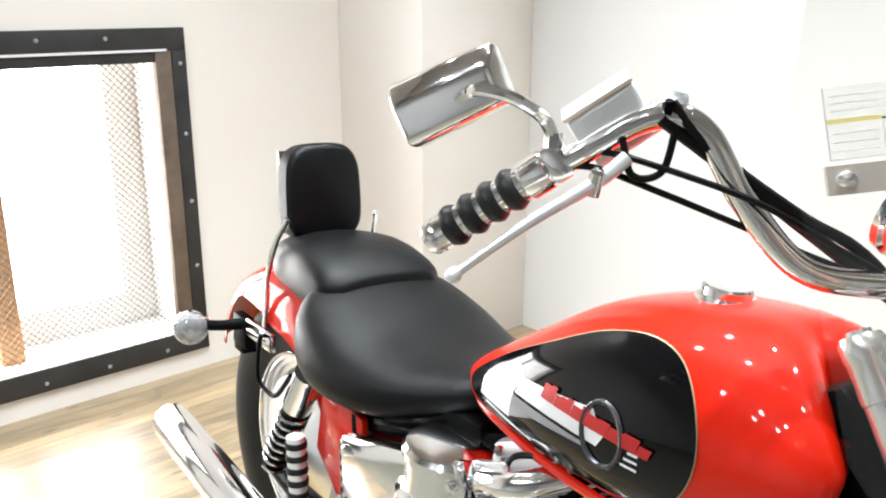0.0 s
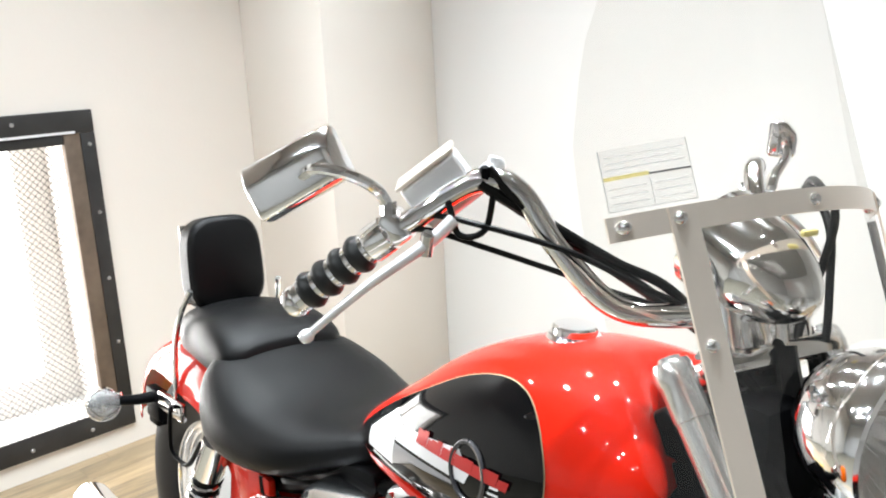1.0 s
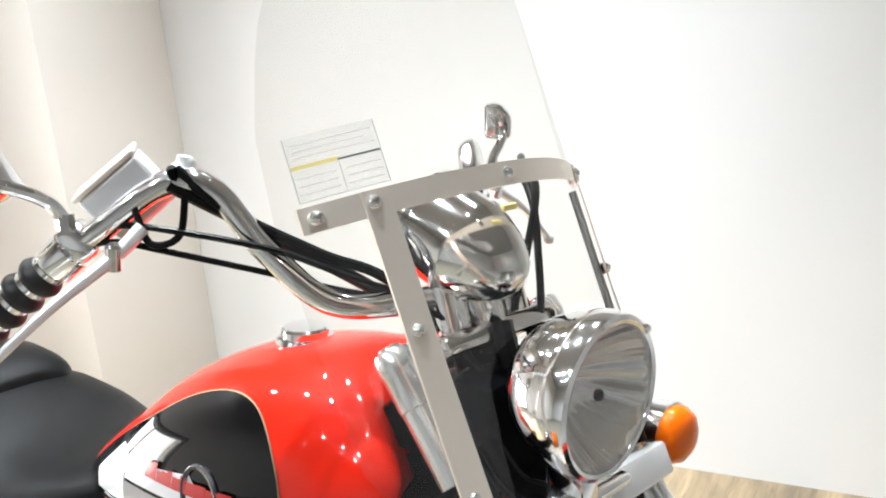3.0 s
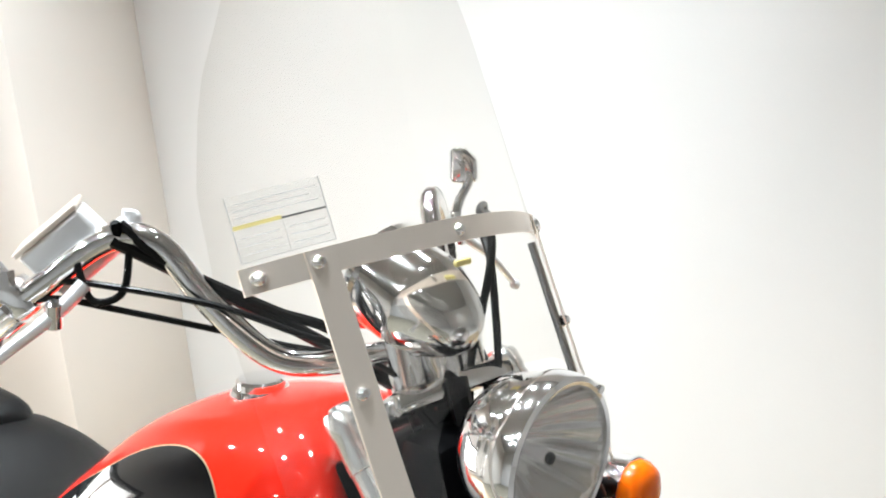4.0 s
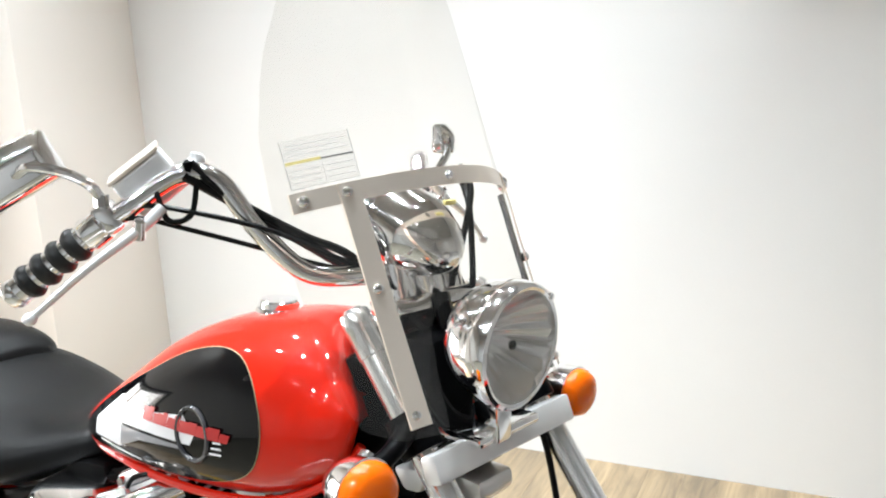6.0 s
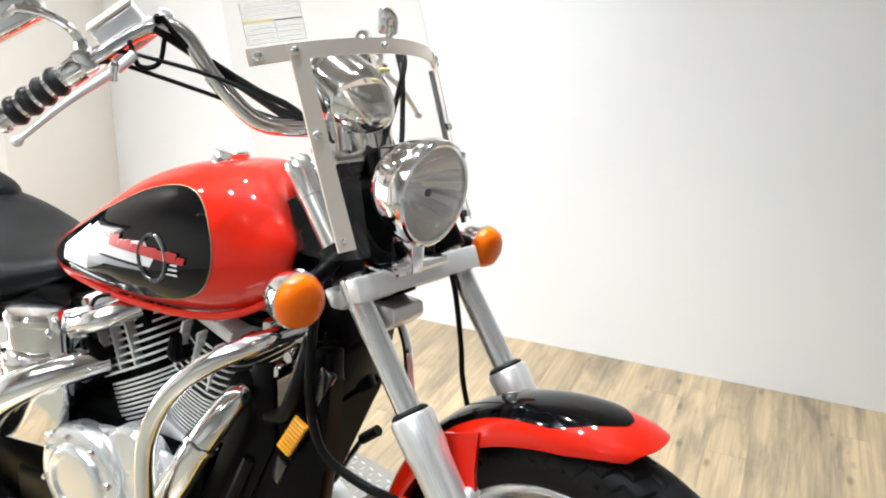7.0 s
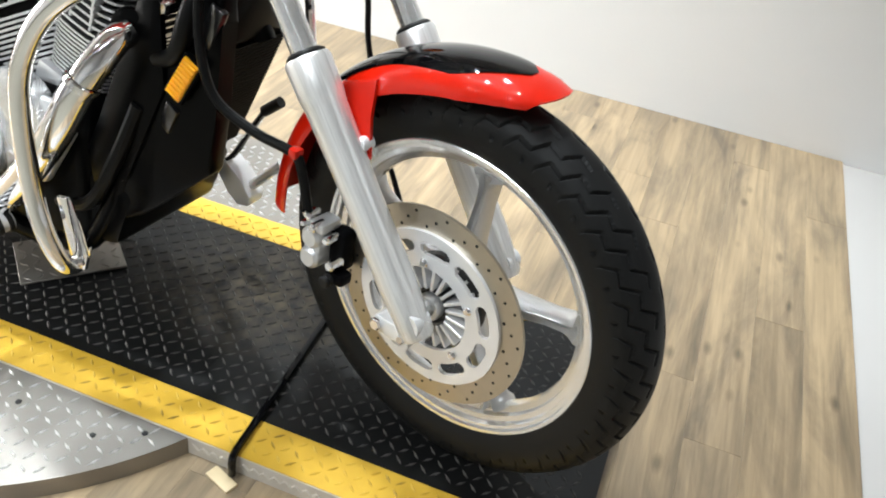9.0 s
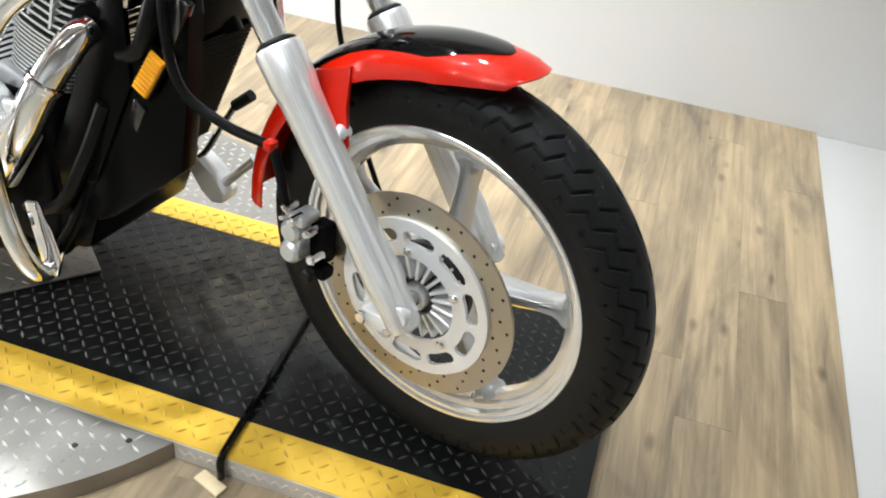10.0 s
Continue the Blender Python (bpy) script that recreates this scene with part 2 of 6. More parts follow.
def worn_deck():
    """Black paint, scuffed brown where feet and tyres have passed."""
    m = mat("worn_black_paint", (0.006, 0.006, 0.006), 0.4, 0.0, noise_scale=6, vary=0.6, bump=0.1, rough_vary=0.1, spec=0.2)
    nt = m.node_tree
    b = nt.nodes["Principled BSDF"]
    tc = nt.nodes.new("ShaderNodeTexCoord")
    mp = nt.nodes.new("ShaderNodeMapping")
    mp.vector_type = "TEXTURE"
    mp.inputs["Location"].default_value = (-0.40, 0.19, 0)
    mp.inputs["Scale"].default_value = (0.30, 0.21, 0.4)
    nt.links.new(tc.outputs["Object"], mp.inputs[0])
    gr = nt.nodes.new("ShaderNodeTexGradient")
    gr.gradient_type = "SPHERICAL"
    nt.links.new(mp.outputs[0], gr.inputs[0])
    n = nt.nodes.new("ShaderNodeTexNoise")
    n.inputs["Scale"].default_value = 38
    n.inputs["Detail"].default_value = 8
    nt.links.new(tc.outputs["Object"], n.inputs["Vector"])
    n2 = nt.nodes.new("ShaderNodeMapRange")
    n2.inputs[1].default_value, n2.inputs[2].default_value = 0.36, 0.72
    nt.links.new(n.outputs["Fac"], n2.inputs[0])
    mu = nt.nodes.new("ShaderNodeMath")
    mu.operation = "MULTIPLY"
    nt.links.new(gr.outputs["Fac"], mu.inputs[0])
    nt.links.new(n2.outputs[0], mu.inputs[1])
    mx = nt.nodes.new("ShaderNodeMix")
    mx.data_type = "RGBA"
    old = b.inputs["Base Color"].links[0].from_socket
    nt.links.new(mu.outputs[0], mx.inputs[0])
    nt.links.new(old, mx.inputs[6])
    mx.inputs[7].default_value = (0.11, 0.088, 0.06, 1)
    nt.links.new(mx.outputs[2], b.inputs["Base Color"])
    return m


M_MAT_BLACK = worn_deck()


def worn_yellow_lug():
    """Yellow lozenges, some of them worn to dark steel."""
    m = mat("worn_yellow_lug", (0.58, 0.35, 0.018), 0.55)
    nt = m.node_tree
    b = nt.nodes["Principled BSDF"]
    geo = nt.nodes.new("ShaderNodeNewGeometry")
    r = nt.nodes.new("ShaderNodeValToRGB")
    r.color_ramp.elements[0].position, r.color_ramp.elements[0].color = 0.0, (0.30, 0.19, 0.03, 1)
    r.color_ramp.elements[1].position, r.color_ramp.elements[1].color = 0.35, (0.50, 0.30, 0.02, 1)
    e = r.color_ramp.elements.new(0.8)
    e.color = (0.62, 0.40, 0.05, 1)
    nt.links.new(geo.outputs["Random Per Island"], r.inputs[0])
    nt.links.new(r.outputs[0], b.inputs["Base Color"])
    return m


M_YELLOW_LUG = worn_yellow_lug()



def brushed_fork():
    """Polished alloy with fine lines along the fork; streaky reflections are coloured in."""
    m = mat("polished_fork_alloy", (0.98, 0.955, 0.925), 0.33, 0.68)
    nt = m.node_tree
    b = nt.nodes["Principled BSDF"]
    tc = nt.nodes.new("ShaderNodeTexCoord")
    mp = nt.nodes.new("ShaderNodeMapping")
    mp.inputs["Rotation"].default_value = (0, radians(38), 0)
    mp.inputs["Scale"].default_value = (1, 1, 1)
    mp2 = nt.nodes.new("ShaderNodeMapping")
    mp2.inputs["Scale"].default_value = (260, 260, 3)
    nt.links.new(tc.outputs["Object"], mp.inputs[0])
    nt.links.new(mp.outputs[0], mp2.inputs[0])
    n = nt.nodes.new("ShaderNodeTexNoise")
    n.inputs["Scale"].default_value = 1.0
    n.inputs["Detail"].default_value = 5
    nt.links.new(mp2.outputs[0], n.inputs["Vector"])
    r = nt.nodes.new("ShaderNodeValToRGB")
    r.color_ramp.elements[0].position, r.color_ramp.elements[0].color = 0.32, (0.78, 0.77, 0.755, 1)
    r.color_ramp.elements[1].position, r.color_ramp.elements[1].color = 0.60, (0.97, 0.96, 0.945, 1)
    nt.links.new(n.outputs["Fac"], r.inputs[0])
    nt.links.new(r.outputs[0], b.inputs["Base Color"])
    bp = nt.nodes.new("ShaderNodeBump")
    bp.inputs["Strength"].default_value = 0.25
    bp.inputs["Distance"].default_value = 0.0006
    nt.links.new(n.outputs["Fac"], bp.inputs["Height"])
    nt.links.new(bp.outputs[0], b.inputs["Normal"])
    return m


M_FORK = brushed_fork()

# ---- mesh helpers ----
WORLD = {}


def link_mesh(name, bm, material, sharp=35.0):
    me = bpy.data.meshes.new(name)
    bmesh.ops.recalc_face_normals(bm, faces=bm.faces[:])
    bm.to_mesh(me)
    bm.free()
    for p in me.polygons:
        p.use_smooth = True
    me.set_sharp_from_angle(angle=radians(sharp))
    me.materials.append(material)
    return new(name, me)


def thing(name, bm, material, m=None, sharp=35.0, **tags):
    ob = link_mesh(name, bm, material, sharp)
    WORLD[ob] = m or Matrix()
    ob.matrix_basis = WORLD[ob]
    return tagged(ob, **tags)


def empty(name, m, **tags):
    ob = new(name)
    WORLD[ob] = m
    ob.matrix_basis = m
    ob.empty_display_size = 0.1
    return tagged(ob, **tags)


def adopt(ob, parent, m):
    ob.parent = parent
    ob.matrix_parent_inverse = WORLD[parent].inverted()
    WORLD[ob] = m
    ob.matrix_basis = m
    return ob


def part(name, bm, material, parent, label="", m=None, sharp=35.0):
    ob = link_mesh(name, bm, material, sharp)
    adopt(ob, parent, m if m is not None else WORLD[parent])
    return tagged(ob, label=label)


def box(bm, lo, hi, bevel=0.0, segs=2, m=None):
    r = bmesh.ops.create_cube(bm, size=1.0)
    vs = r["verts"]
    c = [(a + b) / 2 for a, b in zip(lo, hi)]
    s = [b - a for a, b in zip(lo, hi)]
    for v in vs:
        v.co = Vector((c[k] + v.co[k] * s[k] for k in range(3)))
    if bevel > 0:
        es = list({e for v in vs for e in v.link_edges})
        r2 = bmesh.ops.bevel(bm, geom=es, offset=bevel, segments=segs, affect="EDGES", profile=0.5)
        vs = list({v for f in r2["faces"] for v in f.verts} | {v for v in vs if v.is_valid})
    if m is not None:
        bmesh.ops.transform(bm, matrix=m, verts=vs)
    return bm


def boxm(lo, hi, bevel=0.0, segs=2, m=None):
    return box(bmesh.new(), lo, hi, bevel, segs, m)


def smooth_path(pts, n=8):
    """Catmull-Rom through the points."""
    P = [Vector(p) for p in pts]
    if len(P) < 3:
        return P
    P = [2 * P[0] - P[1]] + P + [2 * P[-1] - P[-2]]
    out = []
    for i in range(1, len(P) - 2):
        a, b, c, d = P[i - 1:i + 3]
        for k in range(n):
            t = k / n
            out.append(0.5 * (2 * b + (c - a) * t + (2 * a - 5 * b + 4 * c - d) * t * t + (3 * b - a - 3 * c + d) * t ** 3))
    out.append(P[-2])
    return out


def tube(bm, pts, radius, segs=12, n=8, cap=True):
    """A tube along a smooth path; radius is a number or a list, one for each given point."""
    path = smooth_path(pts, n)
    if isinstance(radius, (int, float)):
        rad = [radius] * len(path)
    else:
        rad = [float(np.interp(i / (len(path) - 1) * (len(radius) - 1), range(len(radius)), radius)) for i in range(len(path))]
    rings = []
    ref = None
    for i, p in enumerate(path):
        t = (path[min(i + 1, len(path) - 1)] - path[max(i - 1, 0)]).normalized()
        if ref is None:
            ref = t.orthogonal().normalized()
        ref = (ref - t * ref.dot(t)).normalized()
        b = t.cross(ref)
        rings.append([bm.verts.new(p + rad[i] * (math.cos(a) * ref + math.sin(a) * b)) for a in (2 * math.pi * k / segs for k in range(segs))])
    for r0, r1 in zip(rings, rings[1:]):
        for k in range(segs):
            bm.faces.new((r0[k], r0[(k + 1) % segs], r1[(k + 1) % segs], r1[k]))
    if cap:
        bm.faces.new(rings[0])
        bm.faces.new(rings[-1])
    return bm


def tubem(pts, radius, segs=12, n=8):
    return tube(bmesh.new(), pts, radius, segs, n)


def axis_frame(origin, direction):
    """A frame whose z axis is the direction."""
    q = Vector(direction).normalized().to_track_quat("Z", "Y")
    return Matrix.Translation(origin) @ q.to_matrix().to_4x4()


def lathe(bm, profile, m=None, segs=32, closed=False):
    """Turns (radius, height) points round z; m places it."""
    m = m or Matrix()
    rings = []
    for r, h in profile:
        if r < 1e-6:
            rings.append([bm.verts.new(m @ Vector((0, 0, h)))])
        else:
            rings.append([bm.verts.new(m @ Vector((r * math.cos(2 * math.pi * k / segs), r * math.sin(2 * math.pi * k / segs), h))) for k in range(segs)])
    pairs = list(zip(rings, rings[1:]))
    if closed:
        pairs.append((rings[-1], rings[0]))
    for a, b in pairs:
        for k in range(segs):
            j = (k + 1) % segs
            if len(a) == 1 and len(b) == 1:
                continue
            if len(a) == 1:
                bm.faces.new((a[0], b[j], b[k]))
            elif len(b) == 1:
                bm.faces.new((a[k], a[j], b[0]))
            else:
                bm.faces.new((a[k], a[j], b[j], b[k]))
    return bm


def lathem(profile, m=None, segs=32, closed=False):
    return lathe(bmesh.new(), profile, m, segs, closed)


def loft(bm, rings, cap=True):
    vr = [[bm.verts.new(p) for p in r] for r in rings]
    n = len(vr[0])
    for a, b in zip(vr, vr[1:]):
        for k in range(n):
            bm.faces.new((a[k], a[(k + 1) % n], b[(k + 1) % n], b[k]))
    if cap:
        bm.faces.new(vr[0])
        bm.faces.new(vr[-1])
    return bm


def prism(poly, y0, y1, bevel=0.0):
    """A polygon in x, z, drawn out along y."""
    bm = bmesh.new()
    a = [bm.verts.new((x, y0, z)) for x, z in poly]
    b = [bm.verts.new((x, y1, z)) for x, z in poly]
    n = len(poly)
    bm.faces.new(a)
    bm.faces.new(b[::-1])
    for k in range(n):
        bm.faces.new((a[k], b[k], b[(k + 1) % n], a[(k + 1) % n]))
    if bevel > 0:
        bmesh.ops.bevel(bm, geom=bm.edges[:], offset=bevel, segments=2, affect="EDGES", profile=0.5)
    return bm


def grid_sheet(nu, nv, f, thick=0.0, closed_u=False):
    """A sheet of nu by nv points from f(u, v), u and v from 0 to 1; with thickness along its normals."""
    bm = bmesh.new()
    vs = [[bm.verts.new(f(i / (nu - 1), j / (nv - 1))) for j in range(nv)] for i in range(nu)]
    for i in range(nu - 1):
        for j in range(nv - 1):
            bm.faces.new((vs[i][j], vs[i + 1][j], vs[i + 1][j + 1], vs[i][j + 1]))
    if thick:
        bm.normal_update()
        bmesh.ops.solidify(bm, geom=bm.faces[:], thickness=thick)
    return bm


def raw_mesh(name, verts, faces, material, parent=None, label="", m=None, smooth=False):
    me = bpy.data.meshes.new(name)
    me.from_pydata(verts, [], faces)
    me.update()
    me.materials.append(material)
    if smooth:
        for p in me.polygons:
            p.use_smooth = True
    ob = new(name, me)
    if parent is not None:
        adopt(ob, parent, m if m is not None else WORLD[parent])
    return tagged(ob, label=label)


# ---- the room ----
X0, X1, Y0, Y1, ZC = -2.83, 3.2, -3.6, 1.67, 2.7
WIN_Y0, WIN_Y1, WIN_Z0, WIN_Z1 = -0.75, 0.452, 0.126, 1.113

thing("wall_back", boxm((X0 - 0.12, Y1, FLOOR_Z - 0.06), (X1 + 0.12, Y1 + 0.12, ZC)), M_WALL, label="plain white painted wall behind the motorcycle", category="wall", kind="structure")
bm = bmesh.new()
box(bm, (X0 - 0.12, Y0, FLOOR_Z - 0.06), (X0, WIN_Y0, ZC))
box(bm, (X0 - 0.12, WIN_Y1, FLOOR_Z - 0.06), (X0, Y1 - 0.001, ZC))
box(bm, (X0 - 0.12, WIN_Y0, FLOOR_Z - 0.06), (X0, WIN_Y1, WIN_Z0))
box(bm, (X0 - 0.12, WIN_Y0, WIN_Z1), (X0, WIN_Y1, ZC))
thing("wall_window", bm, M_WALL_WARM, label="warm white wall round the meshed window opening", category="wall", kind="structure")
thing("wall_right", boxm((X1, Y0, FLOOR_Z - 0.06), (X1 + 0.12, Y1 - 0.001, ZC)), M_WALL, label="plain white end wall of the photo bay", category="wall", kind="structure")
# added wall out of view; its grey sets what chrome and black parts reflect
thing("wall_front", boxm((X0 - 0.12, Y0 - 0.12, FLOOR_Z - 0.06), (X1 + 0.12, Y0 - 0.001, ZC)), M_WALL_BACK, label="unseen grey wall across the room, toned for reflections", category="wall", kind="structure")
# unseen ceiling, added dull so black paint and chrome reflect less white
thing("ceiling", boxm((X0 - 0.12, Y0 - 0.12, ZC + 0.001), (X1 + 0.12, Y1 + 0.12, ZC + 0.1)), M_CEIL, label="unseen dull beige ceiling, its tone set for reflections", category="ceiling", kind="structure")
thing("pilaster", boxm((X0 + 0.001, 1.137, FLOOR_Z), (-2.352, Y1 - 0.001, ZC - 0.001), 0.004), M_WALL_WARM, label="warm white boxed-in column in the corner of the room", category="pilaster", kind="structure")
thing("ground", boxm((0.7855, Y0, FLOOR_Z - 0.06), (X1, Y1 - 0.001, FLOOR_Z - 0.009)), M_WHITE_FLOOR, label="white painted floor beside the wooden planks", category="floor", kind="structure")

# ---- the motorcycle ----
FRW = pose(0.012, -0.010, 0.353, -3.5, 0, -16.5)
FRM = FRW @ Matrix.Translation((0, 0, -0.02))
FWH = pose(0.018, 0.007, 0.354, 0, 0, -17)   # the front wheel, steered to the right and upright
CHM = pose(0.02, 0.015, 0, -4.0, 0, -5.5)
bike = empty("motorcycle", Matrix.Translation((-0.75, 0.1, 0)), label="red and black cruiser motorcycle with windshield on a steel ramp", category="motorcycle")


def fpart(name, bm, material, parent=None, label="", sharp=35.0):
    return part(name, bm, material, parent or bike, label, FRM, sharp)


def cpart(name, bm, material, parent=None, label="", sharp=35.0):
    return part(name, bm, material, parent or bike, label, CHM, sharp)


def hub(name, m, label=""):
    """An empty part of the motorcycle that holds sub-parts."""
    o = new(name)
    adopt(o, bike, m)
    return tagged(o, label=label)


YAX = Matrix.Rotation(radians(90), 4, "X")  # turns z onto -y


# front wheel ---------------------------------------------------------------
WC = Vector((0.030, 0, 0))
TYRE_R = 0.3215


# one groove of the tread: place across (0 crown to 1 shoulder) and metres round
TREAD = [(0.20, 0.0), (0.15, 0.018), (0.47, 0.032), (0.42, 0.056), (0.75, 0.070), (0.70, 0.094), (1.0, 0.108), (0.96, 0.13)]


def tread_depth(u, s, half_arc, pitch):
    """Depth of the grooves; u across and s round are arrays."""
    best = np.full(u.shape, 1.0)
    y = u * half_arc
    for (u0, s0), (u1, s1) in zip(TREAD, TREAD[1:]):
        a, b = (u0 * half_arc, s0), (u1 * half_arc, s1)
        dx, ds = b[0] - a[0], b[1] - a[1]
        for k in range(-1, 3):
            ss = (s % pitch) + pitch * k
            t = np.clip(((y - a[0]) * dx + (ss - a[1]) * ds) / (dx * dx + ds * ds), 0, 1)
            best = np.minimum(best, np.hypot(y - a[0] - t * dx, ss - a[1] - t * ds))
    return np.where(best < 0.0022, 0.0065, 0.0)


def tyre_mesh(radius, rim_r, half_w, segs, rows, grooves=True, pitch=0.0559):
    prof = []
    n_side = 8
    for k in range(n_side):
        a = k / n_side
        prof.append((half_w * (0.72 + 0.28 * math.sin(a * math.pi / 2 * 1.15)), rim_r + (radius - 0.044 - rim_r) * a, 9.0))
    for k in range(rows + 1):
        q = 1 - 2 * k / rows
        a = radians(80) * q
        prof.append((half_w * math.sin(a) / math.sin(radians(80)), radius - 0.046 + 0.046 * math.cos(a), q))
    for k in reversed(range(n_side)):
        y, r, _ = prof[k]
        prof.append((-y, r, 9.0))
    m = len(prof)
    P = np.array(prof)
    th = 2 * np.pi * np.arange(segs) / segs
    r = np.repeat(P[None, :, 1], segs, 0)
    if grooves:
        pitch = 2 * math.pi * radius / round(2 * math.pi * radius / pitch)
        s = np.repeat((th * radius)[:, None], m, 1)
        q = np.repeat(P[None, :, 2], segs, 0)
        s = s + np.where(q > 0, pitch / 2, 0)
        r = r - np.where(np.abs(q) < 1.5, tread_depth(np.abs(q), s, 0.070, pitch), 0)
    co = np.stack([r * np.cos(th)[:, None], np.repeat(P[None, :, 0], segs, 0), r * np.sin(th)[:, None]], -1)
    verts = co.reshape(-1, 3).tolist()
    i = np.arange(segs)[:, None]
    k = np.arange(m - 1)[None, :]
    j = (i + 1) % segs
    faces = np.stack([i * m + k, j * m + k, j * m + k + 1, i * m + k + 1], -1).reshape(-1, 4).tolist()
    return verts, faces


def wheel(name, frame_m, c, radius, rim_r, half_w, spokes, label, grooves=True, spin=0.0):
    w = new(name)
    m = frame_m @ Matrix.Translation(c)
    adopt(w, bike, m)
    tagged(w, label=label)
    v, f = tyre_mesh(radius, rim_r - 0.004, half_w, 1700 if grooves else 160, 100 if grooves else 14, grooves)
    raw_mesh("tyre", v, f, M_RUBBER, w, "black road tyre with zigzag tread", m, True)
    hw = half_w * 0.72
    half = [(rim_r + 0.004, hw), (rim_r - 0.001, hw + 0.004), (rim_r - 0.006, hw + 0.0035), (rim_r - 0.008, hw - 0.001), (rim_r - 0.013, hw - 0.002),
            (rim_r - 0.015, hw - 0.011), (rim_r - 0.023, hw - 0.013), (rim_r - 0.025, hw - 0.021), (rim_r - 0.035, hw - 0.024)]
    prof = half + [(rim_r - 0.037, 0)] + [(r, -h) for r, h in reversed(half)]
    part("rim", lathem(prof, YAX, 120), M_RIM, w, "silver cast alloy rim", m)
    for k in range(spokes):
        a = 2 * math.pi * k / spokes + spin
        bm = bmesh.new()
        rings = []
        for s, wd, th in ((0.03, 0.022, 0.034), (0.09, 0.0135, 0.024), (0.16, 0.0108, 0.019), (rim_r - 0.052, 0.0115, 0.021), (rim_r - 0.042, 0.0145, 0.024), (rim_r - 0.033, 0.024, 0.028)):
            ring = []
            for cx, cy in ((-1, -0.6), (-0.55, -1), (-0.3, -0.55), (0.3, -0.55), (0.55, -1), (1, -0.6), (1, 0.6), (0.55, 1), (0.3, 0.55), (-0.3, 0.55), (-0.55, 1), (-1, 0.6)):
                p = Vector((s, cy * th, cx * wd))
                ring.append(Matrix.Rotation(-a, 4, "Y") @ p)
            rings.append(ring)
        loft(bm, rings)
        part("spoke", bm, M_SPOKE, w, "", m)
    part("hub", lathem([(0, -0.06), (0.022, -0.06), (0.03, -0.056), (0.034, -0.03), (0.05, -0.02), (0.055, 0.0), (0.05, 0.03), (0.034, 0.05), (0.022, 0.06), (0, 0.06)], YAX, 40), M_CAST, w, "finned cast hub", m)
    return w, m


fwheel, FWM = wheel("front_wheel", FWH, WC, TYRE_R, 0.239, 0.047, 5, "front wheel with five silver cast spokes", spin=radians(12))

# brake disc with slots on the right-hand side
DISC_Y = -0.076


def slotted_disc(r0, r1, thick, slots, nr=26, na=486, y=0.0):
    bm = bmesh.new()
    rm, half = (r0 + r1) / 2 + 0.003, 0.0092
    grid = {}

    def inside(r, a):
        step = 2 * math.pi / slots
        d = (a % step) - step / 2
        arc = max(0.0, abs(d) * rm - 0.0165)
        return math.hypot(arc, r - rm) < half

    def vert(i, j):
        if (i, j % na) not in grid:
            r, a = r0 + (r1 - r0) * i / nr, 2 * math.pi * j / na
            grid[(i, j % na)] = bm.verts.new((r * math.cos(a), y, r * math.sin(a)))
        return grid[(i, j % na)]
    for i in range(nr):
        for j in range(na):
            if not inside(r0 + (r1 - r0) * (i + 0.5) / nr, 2 * math.pi * (j + 0.5) / na):
                bm.faces.new((vert(i, j), vert(i + 1, j), vert(i + 1, j + 1), vert(i, j + 1)))
    r = bmesh.ops.extrude_face_region(bm, geom=bm.faces[:])
    for g in r["geom"]:
        if isinstance(g, bmesh.types.BMVert):
            g.co.y += thick
    return bm


disc = part("brake_disc", lathem([(0.119, -DISC_Y + 0.0025), (0.160, -DISC_Y + 0.0025), (0.160, -DISC_Y - 0.0025), (0.119, -DISC_Y - 0.0025)], YAX, 96, True), M_ROTOR, fwheel, "drilled steel brake disc", FWM)
part("disc_carrier", slotted_disc(0.068, 0.1245, 0.006, 10, y=DISC_Y - 0.008), M_ALU, fwheel, "slotted silver disc carrier", FWM)
# drill holes as dark dots on the rotor, their inner shade in the colour
bm = bmesh.new()
for k in range(54):
    a = 2 * math.pi * k / 54
    rr = 0.131 + 0.021 * ((k * 2) % 3) / 2
    lathe(bm, [(0, 0.0006), (0.0024, 0.0006), (0.0024, -0.001)], Matrix.Translation((rr * math.cos(a), DISC_Y - 0.0026, rr * math.sin(a))) @ YAX, 8)
tagged(part("drill_hole_shade", bm, M_DARK, fwheel, "", FWM), kind="stuff")
HUB_FIN = part("hub_fin", boxm((0.03, -0.004 + DISC_Y, -0.0026), (0.066, 0.028 + DISC_Y, 0.0026), 0.001, 1), M_ALU, fwheel, "", FWM)
for k in range(1, 20):
    adopt(new("hub_fin", HUB_FIN.data), fwheel, FWM @ Matrix.Rotation(-2 * math.pi * k / 20, 4, "Y"))
# cover coloured dark to give the gaps between the hub fins their shade
part("hub_cover", lathem([(0.0, 0.034), (0.07, 0.034), (0.07, 0.046), (0.064, 0.05), (0.064, 0.04), (0.034, 0.045), (0.030, 0.072), (0.026, 0.074), (0.024, 0.07), (0, 0.07)], YAX, 48), M_HUB, fwheel, "", FWM)
part("axle_collar", lathem([(0.012, 0.084), (0.019, 0.084), (0.021, 0.08), (0.021, 0.07), (0.012, 0.07)], YAX, 28, True), M_CAST, fwheel, "grey axle collar", FWM)
for k in range(5):
    a = 2 * math.pi * k / 5 + 0.5
    part("disc_bolt", lathem([(0, 0.006), (0.0045, 0.006), (0.007, 0.003), (0.007, 0)], Matrix.Translation((0.077 * math.cos(a), DISC_Y - 0.008, 0.077 * math.sin(a))) @ YAX, 10), M_CHROME, fwheel, "", FWM)

